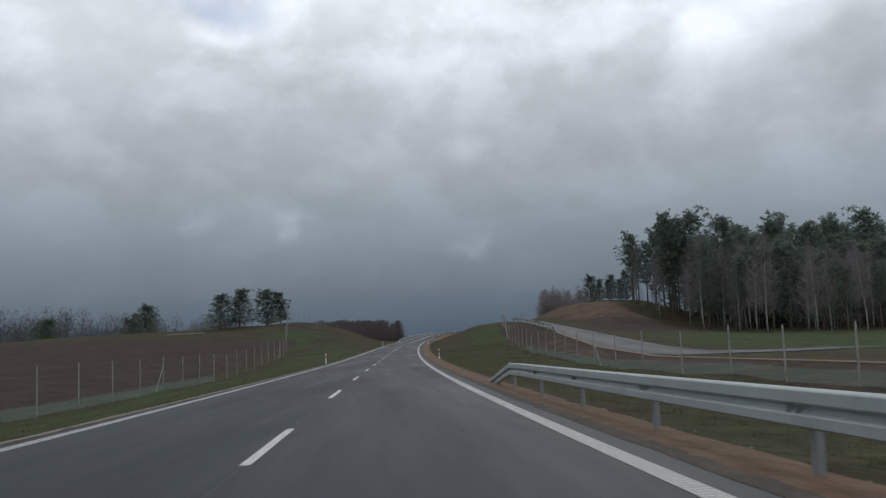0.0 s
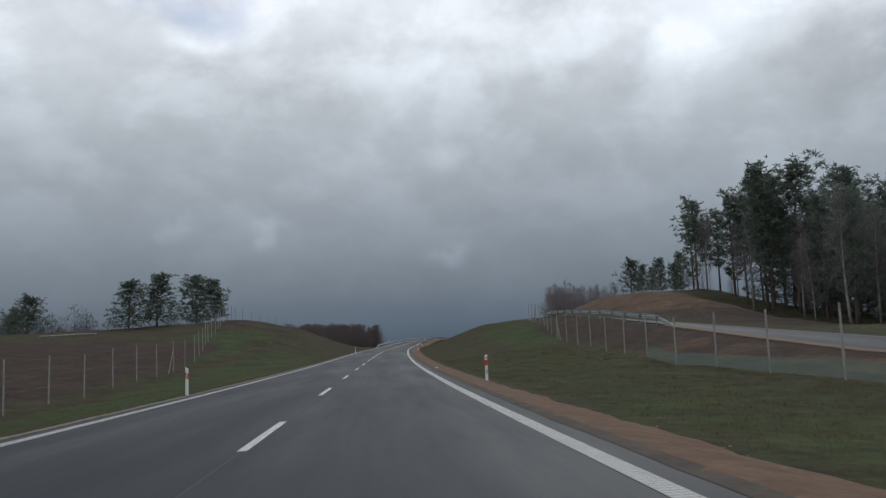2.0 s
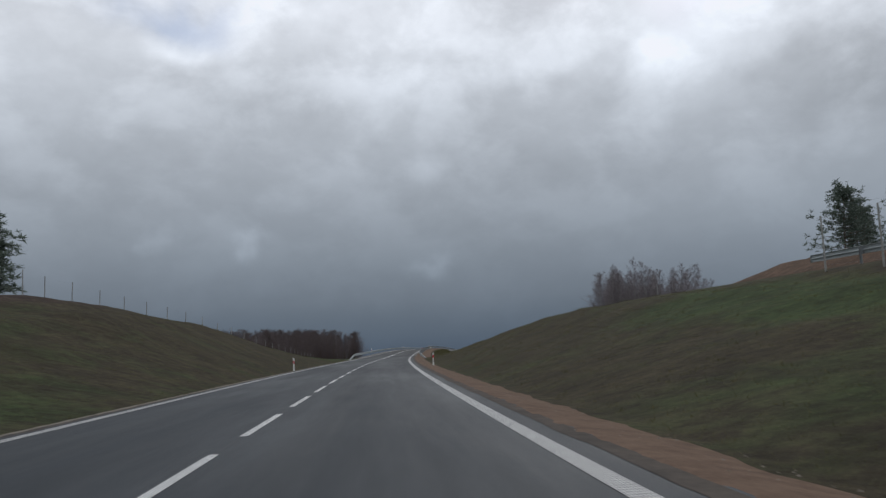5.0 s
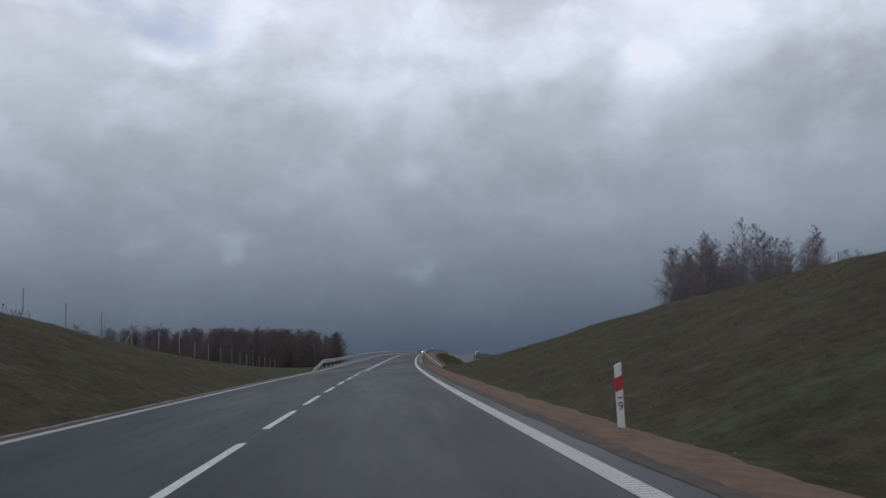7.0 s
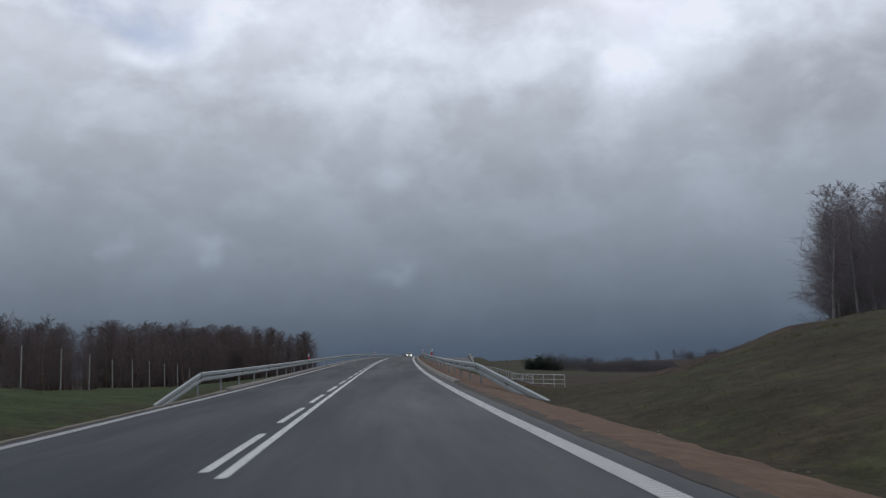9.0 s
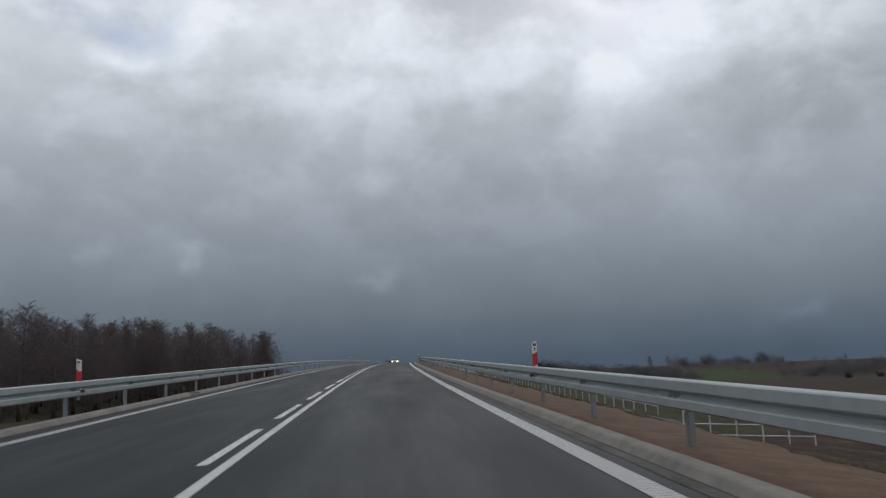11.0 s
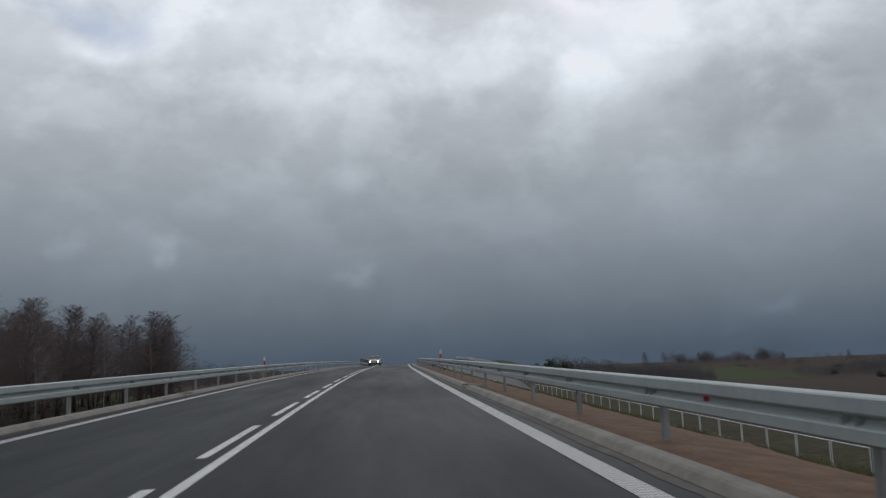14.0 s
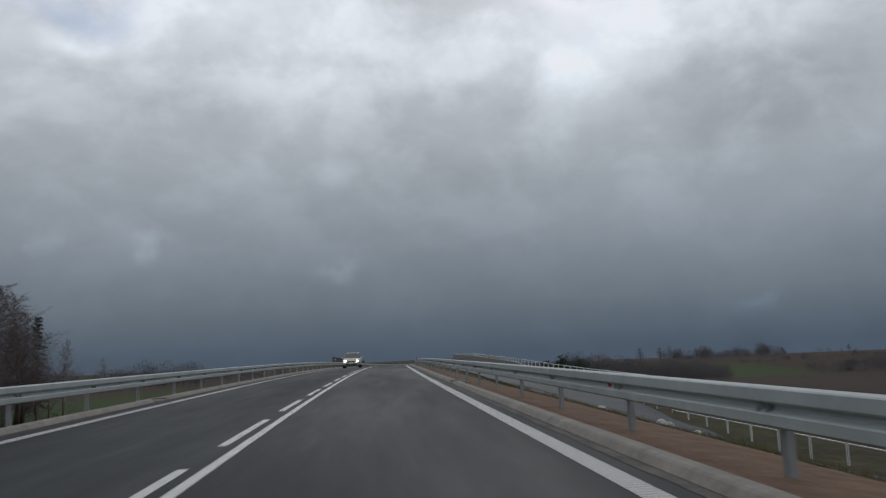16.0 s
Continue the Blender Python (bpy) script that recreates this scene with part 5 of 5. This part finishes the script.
# tall bare birches over the wood's lower end
for i in range(34):
    a, b = 94 + rnd.random() * 42, 51 + rnd.random() * 26
    top = float(np.interp(a, (94, 136), (11.8, 15.5))) - rnd.uniform(0, 2.4)
    birches.plant(i, a, b, (top - float(levels(a, b) - road_z(a))) / 12, rnd.uniform(0, 6), group="birches at the wood's edge")
# birch grove past the cutting
for i in range(64):
    a = 256 + rnd.random() * 40
    b = max(38.5, 38.5 + (a - 279) * 0.36) + rnd.random() ** 1.3 * 20
    top = 14.6 - rnd.random() * 4.0
    birches.plant(i, a, b, (top - float(levels(a, b) - road_z(a))) / 12, rnd.uniform(0, 6.28), group="birch grove", wide=1.25)
for s, lat, top in ((258, 41.8, 15.1), (277, 39.7, 13.4), (266, 40.5, 14.4)):
    birches.plant(int(s), s, lat, (top - float(levels(s, lat) - road_z(s))) / 12, s, group="birch grove")
# pines and scrub over the ploughed field
for s, lat, top, k in ((174, -34, 12.9, 1), (172, -37.5, 11.8, 0), (177, -28.9, 12.7, 0), (179.5, -26.6, 12.3, 1), (177, -54.6, 10.4, 2), (179, -57.5, 9.0, 0), (184, -61, 8.0, 2), (190, -81, 8.9, 2), (194, -84.5, 8.4, 2), (199, -89, 7.8, 0)):
    open_pines.plant(k, s, lat, (top - float(levels(s, lat) - road_z(s))) / 8, s * 1.7, group="pines over the field", wide=1.4)
for i in range(26):
    a, b = 172 + rnd.random() * 16, -25 - rnd.random() * 34
    scrubs.plant(i, a, b, rnd.uniform(0.12, 0.24), rnd.uniform(0, 6), group="scrub over the field")
# mixed wood below the embankment
for i in range(70):
    a, b = 286 + i * 2.62 + rnd.uniform(-1, 1), -30.5 + rnd.uniform(-4, 1)
    scrubs.plant(i, a, b, rnd.uniform(0.4, 0.7), rnd.uniform(0, 6.28), group="scrub below the embankment")
    scrubs.plant(i + 1, a + 1.3, b - 7 - 5 * rnd.random(), rnd.uniform(0.5, 0.8), rnd.uniform(0, 6.28), group="scrub below the embankment")
for s in np.arange(286, 467, 3.7):
    for k, lat in enumerate((-32, -39, -47, -56)):
        a, b = s + rnd.uniform(-2, 2), lat + rnd.uniform(-3, 3)
        top = float(np.interp(a, (285, 320, 386, 436, 455, 468), (6.2, 6.5, 8.0, 8.9, 8.4, 7.7))) - rnd.uniform(0, 2.2) + 0.35 * k
        h = top - float(levels(a, b) - road_z(a))
        if rnd.random() < 0.10:
            birches.plant(rnd.randrange(4), a, b, h / 12, rnd.uniform(0, 6.28), group="wood below the embankment")
        else:
            russets.plant(rnd.randrange(4), a, b, h / 11, rnd.uniform(0, 6.28), group="wood below the embankment", wide=rnd.uniform(1.6, 2.3))
for s, lat, top in ((473, -37.8, 7.4), (476, -42.0, 6.4)):
    spruces.plant(int(s), s, lat, (top - float(levels(s, lat) - road_z(s))) / 9, s, group="wood below the embankment")
for s, lat, h in ((492, -42.5, 9.5), (488, -45, 8.5)):
    birches.plant(int(s), s, lat, h / 12, s, group="lone trees past the wood")


def far_wood(name, label, mat, count, s_of, lat_of, h_lo, h_hi, seed, wide=0.3, twigs=110, fine=1.0):
    """Leafless wood a long way off, as one mass of fine upright twigs."""
    r = random.Random(seed)
    g = np.random.default_rng(seed)
    us = [r.random() for _ in range(count)]
    foot = np.array([ground_at(s_of(u, r), lat_of(u, r), 0.3) for u in us])
    h = np.array([(h_lo + (h_hi - h_lo) * r.random() ** 1.6) * (0.8 + 0.35 * math.sin(u * 23 + seed)) for u in us])
    n = count * twigs
    k = np.repeat(np.arange(count), twigs)
    H = h[k][:, None]
    w, e, q = g.uniform(0, 6.28, n), g.uniform(-0.95, 1.0, n), g.random(n) ** 0.4
    # crowns that narrow towards the tip
    rad = wide * h[k] * np.sqrt(1 - e * e) * q * np.clip(1.15 - 0.55 * (e + 1) / 2, 0.3, 1.2)
    p = foot[k] + np.stack([np.cos(w) * rad, np.sin(w) * rad, h[k] * (0.52 + 0.46 * e * q)], -1)
    d = np.stack([np.cos(w) * 0.35 + g.normal(0, 0.3, n), np.sin(w) * 0.35 + g.normal(0, 0.3, n), g.uniform(0.4, 1.4, n)], -1)
    d *= H * g.uniform(0.05, 0.14, n)[:, None] * fine / np.linalg.norm(d, axis=1)[:, None]
    c = np.cross(d, np.stack([g.normal(0, 1, n), g.normal(0, 1, n), np.full(n, 0.2)], -1))
    c *= H * g.uniform(0.006, 0.015, n)[:, None] * fine / np.linalg.norm(c, axis=1)[:, None]
    v = np.stack([p - c, p + c, p + d], 1).reshape(-1, 3)
    side = np.array([1.0, 0, 0]) * 0.010 * h[:, None]
    stem = np.stack([foot - side, foot + side, foot + np.array([0, 0, 1.0]) * 0.97 * h[:, None]], 1).reshape(-1, 3)
    v = np.concatenate([v, stem])
    f = np.arange(len(v)).reshape(-1, 3)
    tagged(new(name, mesh_of(name, v.tolist(), f.tolist(), mat)), label, "wood", kind="stuff")


def lin(a, b, j=0.0):
    return lambda u, r: a + (b - a) * u + r.uniform(-j, j)


far_wood("distant_wood", "hazy leafless wood beyond the ploughed field", M_FARWOOD, 230, lin(245, 345, 12), lin(-165, -88, 12), 12, 17, 61, 0.3, 620, 0.4)
far_wood("distant_wood", "dark brown hedge wood below the low fields", M_FARWOOD, 200, lin(642, 740, 12), lin(50, 112, 7), 6.8, 9.0, 62, 0.45, 450, 0.62)
far_wood("distant_wood", "hedgerow across the far hillside", M_FARWOOD, 120, lin(1150, 1230, 10), lin(256, 520, 8), 3, 7, 72, 0.7, 500, 0.75)
far_wood("distant_wood", "low brown scrub between the hedge and the field", M_FARWOOD, 110, lin(735, 850, 14), lin(112, 150, 10), 7, 10, 70, 0.5, 500, 0.6)
far_wood("distant_wood", "brown copse at the foot of the far ridge", M_FARWOOD, 70, lin(1150, 1010, 40), lin(150, 180, 18), 5, 9, 63, 0.6, 500, 0.75)
far_wood("distant_wood", "dark wood along the far ridge", M_FARWOOD, 110, lin(1300, 1300, 18), lin(225, 350, 8), 8, 14, 64, 0.65, 500, 0.75)
far_wood("distant_wood", "thin hedge along the far ridge", M_FARWOOD, 70, lin(1320, 1400, 12), lin(350, 760, 8), 2, 6, 67, 0.8, 500, 0.75)
far_wood("distant_wood", "brown scrub on the far hillside", M_FARWOOD, 150, lin(960, 1090, 30), lin(262, 400, 24), 6, 11, 68, 0.7, 500, 0.75)
far_wood("distant_wood", "low wood on the far side of the fields", M_FARWOOD, 120, lin(760, 900, 60), lin(-330, -60, 20), 4, 9, 65, 0.55, 500, 0.75)
far_wood("distant_wood", "thin line of far trees over the crest", M_FARWOOD, 120, lin(1500, 1500, 100), lin(-500, 200, 0), 5, 11, 66, 0.7, 500, 0.75)
far_wood("distant_wood", "small dark copse beyond the crest", M_FARWOOD, 60, lin(1000, 1000, 12), lin(-56, -43, 2), 4.8, 6.6, 75, 0.6, 500, 0.75)
far_wood("distant_wood", "low dark hedge over the meadow", M_FARWOOD, 45, lin(655, 690, 8), lin(-125, -78, 5), 7.2, 9.7, 69, 0.6, 500, 0.75)
birches.plant(2, 652, -103, 0.95, 1.0, label="small leafless tree beside a far hedge", group="lone trees past the wood", wide=1.5)
for x, y, h in ((450, 1199, 13), (473, 1198, 13), (616, 1212, 8), (637, 1213, 7), (729, 1216, 8), (518, 1200, 11)):
    ob = russets.plant(3, 300, -50, 1.0)
    ob.location = (x, y, -11.2)
    ob.scale = (h / 11 * 2.6, h / 11 * 2.6, h / 11)
    ob["label"] = "lone leafless tree on the far ridge"
    ob["group"] = "lone trees on the ridge"
# dark evergreens in the hedge and on the hillside
bushes = Stand([shrub(81, 2.6, "dark rounded evergreen bush", M_HEDGE), shrub(82, 2.6, "dark rounded evergreen bush", M_HEDGE)])
for s, lat, k in ((641, 44, 1.75), (638, 47, 1.95), (636, 50, 2.05), (640, 53, 1.8), (644, 42, 1.55), (637, 56, 1.6), (875, 269, 1.3), (1034, 305, 1.7), (900, 300, 1.2), (985, 282, 1.2)):
    bushes.plant(int(s), s, lat, k, s, group="evergreen bushes")


# ---------------------------------------------------------------- rough grass on the slopes
def grass(name, count, s0, s1, a0, a1, seed, label):
    r = random.Random(seed)
    sa = np.array([r.uniform(s0, s1) for _ in range(count)])
    la = np.array([a0 + (a1 - a0) * r.random() ** 1.1 for _ in range(count)])
    zs = levels(sa, la)
    xs, ys = plan(sa, la)
    sh = Shape()
    for x, y, z in zip(xs, ys, zs):
        base = Vector((float(x), float(y), float(z) - 0.02))
        k = r.uniform(0.35, 0.85)
        for _ in range(9):
            w = r.uniform(0, 6.28)
            b = base + Vector((r.gauss(0, 0.16), r.gauss(0, 0.16), 0))
            d = Vector((math.cos(w) * 0.16, math.sin(w) * 0.16, r.uniform(0.05, 0.13))) * k
            e = Vector((-math.sin(w), math.cos(w), 0)) * 0.007 * k
            sh.tri(b - e, b + e, b + d)
    tagged(new(name, sh.mesh(name, M_BLADE)), label, "grass", kind="stuff")


def tussocks(name, count, s0, s1, a0, a1, seed, label, tall=0.30):
    """Uneven taller tufts of last year's grass."""
    g = np.random.default_rng(seed)
    n = 16
    s, lat = g.uniform(s0, s1, count), a0 + (a1 - a0) * g.random(count)
    x, y = plan(s, lat)
    base = np.stack([x, y, levels(s, lat) - 0.03], -1)
    size = tall * g.uniform(0.45, 1.1, count)
    b = np.repeat(base, n, 0) + g.normal(0, 0.10, (count * n, 3)) * np.array([1, 1, 0.0])
    k = np.repeat(size, n)[:, None]
    w = g.uniform(0, 6.28, count * n)
    lean = g.uniform(0.2, 0.9, count * n)
    d = np.stack([np.cos(w) * lean, np.sin(w) * lean, g.uniform(0.5, 1.0, count * n)], -1) * k
    e = np.stack([-np.sin(w), np.cos(w), np.zeros(count * n)], -1) * 0.05 * k
    v = np.stack([b - e, b + e, b + d], 1).reshape(-1, 3)
    tagged(new(name, mesh_of(name, v.tolist(), np.arange(len(v)).reshape(-1, 3).tolist(), M_BLADE)), label, "grass", kind="stuff")


tussocks("grass", 9000, -5, 115, 5.9, 15.0, 75, "rough tussocks of dull green grass on the bank", 0.13)
tussocks("grass", 8000, 95, 250, 5.9, 18.0, 76, "short dull tussocks on the cutting's slope", 0.10)
tussocks("grass", 6000, 20, 245, -15.0, -4.9, 77, "short green tussocks on the opposite slope", 0.10)
tussocks("grass", 3500, 285, 420, 6.9, 10.5, 78, "rough tussocks on the embankment", 0.2)
grass("grass", 15000, -10, 240, 5.6, 19, 71, "short dull grass on the cutting's slope")
grass("grass", 12000, 0, 260, -4.65, -17, 72, "short dull grass on the opposite slope")
grass("grass", 9000, 240, 420, 6.5, 11, 73, "rough grass on the embankment's shoulder")


# ---------------------------------------------------------------- small roadside things
def stone(s, lat, r, seed):
    q = random.Random(seed)
    bm = bmesh.new()
    bmesh.ops.create_icosphere(bm, subdivisions=2, radius=r)
    for v in bm.verts:
        v.co *= q.uniform(0.8, 1.15)
        v.co.z *= 0.75
    me = bpy.data.meshes.new("stone")
    bm.to_mesh(me)
    bm.free()
    me.materials.append(M_ROCK)
    ob = new("stone", me)
    ob.location = ground_at(s, lat) + Vector((0, 0, (0.06 if lat < 6 else 0.0) + r * 0.35))
    tagged(ob, "pale loose stone lying on the gravel", "stone")


def pebbles(count, s0, s1, a0, a1, seed, label):
    """Loose grit and small stones scattered over a verge."""
    r = random.Random(seed)
    sh = Shape()
    for _ in range(count):
        s, lat = r.uniform(s0, s1), a0 + (a1 - a0) * r.random()
        p = spot(s, lat, 0.0)
        p.z = max(float(levels(s, lat)) + 0.09, p.z - 0.02 - 0.1 * abs(lat - 4.2)) + 0.02
        k = 0.007 + 0.016 * r.random() ** 4
        w = r.uniform(0, 6.28)
        u, v = Vector((math.cos(w), math.sin(w), 0)) * k * r.uniform(0.8, 1.6), Vector((-math.sin(w), math.cos(w), 0)) * k
        n = len(sh.v)
        sh.v += [p + u, p + v, p - u * 0.9, p - v, p + Vector((0, 0, k * 0.9)), p - Vector((0, 0, k))]
        sh.f += [(n + i, n + (i + 1) % 4, n + 4) for i in range(4)]
    tagged(new("pebbles", sh.mesh("pebbles", M_DUST)), label, "pebbles", kind="stuff")


pebbles(2600, 0, 240, 4.2, 5.3, 91, "loose small stones on the brown gravel verge")
pebbles(1500, 240, 420, 4.4, 6.2, 92, "loose small stones behind the kerb")
stone(92.0, 4.35, 0.10, 1)
for i, (s, lat, r) in enumerate(((404, 10.9, 0.22), (405.2, 11.1, 0.16), (411, 10.6, 0.24), (410, 10.3, 0.18), (397, 9.2, 0.16))):
    stone(s, lat, r, 5 + i)


def fallen_pole(s0, a0, s1, a1, label):
    """A pale barked pole lying over the rim of the field."""
    p, q = ground_at(s0, a0) + Vector((0, 0, 0.12)), ground_at(s1, a1) + Vector((0, 0, 0.10))
    root = new("fallen_log")
    root.location = p
    tagged(root, label, "log")
    d = q - p
    sh = Shape()
    sh.tube([d * u + Vector((0, 0, 0.02 * math.sin(5 * u))) for u in (0, 0.25, 0.5, 0.75, 1.0)], [0.13, 0.125, 0.115, 0.10, 0.08], 9)
    put("stem", sh.mesh("stem", M_BIRCHBARK, True), root)
    for u, w in ((0.35, 0.9), (0.7, -0.6)):
        sh = Shape()
        sh.tube([d * u, d * u + Vector((0.1 * w, 0.2 * w, 0.32))], [0.04, 0.02], 6)
        put("stub", sh.mesh("stub", M_BIRCHBARK), root)


fallen_pole(158.5, -37.0, 155.5, -43.0, "pale fallen birch log at the rim of the ploughed field")


# ---------------------------------------------------------------- oncoming car
def car(s, lat, m_paint, label):
    root = new("car")
    root.matrix_basis = Matrix.Translation(spot(s, lat, 0.006)) @ pose(0, 0, 0, 0, 0, math.degrees(heading(s)))
    tagged(root, label, "car", "cars on the road")

    def hull(sections, mat, name, lab=""):
        sh = Shape()
        n = len(sections[0][1])
        for y, ring in sections:
            for x, z in ring:
                sh.v.append(Vector((x, y, z)))
        for i in range(len(sections) - 1):
            for k in range(n):
                a, b = i * n + k, i * n + (k + 1) % n
                sh.f.append((a, b, b + n, a + n))
        sh.f += [tuple(range(n)), tuple(reversed(range((len(sections) - 1) * n, len(sections) * n)))]
        return put(name, sh.mesh(name, mat, False), root, lab)

    def ring(w, z0, z1, c=0.12):
        return [(-w + c, z0), (w - c, z0), (w, z0 + c), (w, z1 - c), (w - c, z1), (-w + c, z1), (-w, z1 - c), (-w, z0 + c)]
    # front of the car looks back along the road
    hull([(-2.15, ring(0.72, 0.34, 0.72)), (-2.0, ring(0.84, 0.25, 0.86)), (-1.1, ring(0.88, 0.22, 0.98)), (1.4, ring(0.88, 0.22, 1.0)), (2.0, ring(0.84, 0.26, 0.98)), (2.15, ring(0.76, 0.35, 0.85))], m_paint, "body")
    hull([(-1.15, ring(0.76, 0.92, 1.0, 0.03)), (-0.45, ring(0.66, 0.92, 1.44, 0.06)), (0.9, ring(0.66, 0.92, 1.48, 0.06)), (1.9, ring(0.72, 0.92, 1.02, 0.03))], M_GLASS, "windows", "dark tinted windows")
    hull([(-0.42, ring(0.63, 1.42, 1.50, 0.03)), (1.0, ring(0.63, 1.45, 1.53, 0.03))], m_paint, "roof")
    for x, y in ((-0.78, -1.35), (0.78, -1.35), (-0.78, 1.3), (0.78, 1.3)):
        sh = Shape()
        sh.tube([Vector((x - 0.1, y, 0.31)), Vector((x + 0.1, y, 0.31))], [0.31, 0.31], 18)
        w = put("wheel", sh.mesh("wheel", M_RUBBER), root)
        sh = Shape()
        sh.tube([Vector((x - 0.108, y, 0.31)), Vector((x + 0.108, y, 0.31))], [0.19, 0.19], 14)
        put("rim", sh.mesh("rim", M_STEEL), w, "metal rim")
    for x in (-0.6, 0.6):
        sh = Shape()
        sh.tube([Vector((x, -2.135, 0.66)), Vector((x, -2.165, 0.66))], [0.115, 0.10], 12)
        put("headlight", sh.mesh("headlight", M_LAMP), root, "lit headlight")
        sh = Shape()
        sh.box(Vector((x * 1.6, -0.85, 1.02)), (0.18, 0.10, 0.13))
        put("mirror", sh.mesh("mirror", m_paint), root)
    for z, w, h, nm in ((0.62, 0.62, 0.12, "grille"), (0.40, 1.1, 0.13, "bumper_intake")):
        sh = Shape()
        sh.box(Vector((0, -2.15 if z > 0.5 else -2.13, z)), (w, 0.06, h))
        put(nm, sh.mesh(nm, M_BLACK), root)
    sh = Shape()
    sh.box(Vector((0, -2.175, 0.50)), (0.5, 0.02, 0.11))
    put("plate", sh.mesh("plate", M_PLASTIC), root, "plain white plate")


car(462, -1.85, M_CARPAINT, "beige hatchback with lit headlights on the oncoming lane")
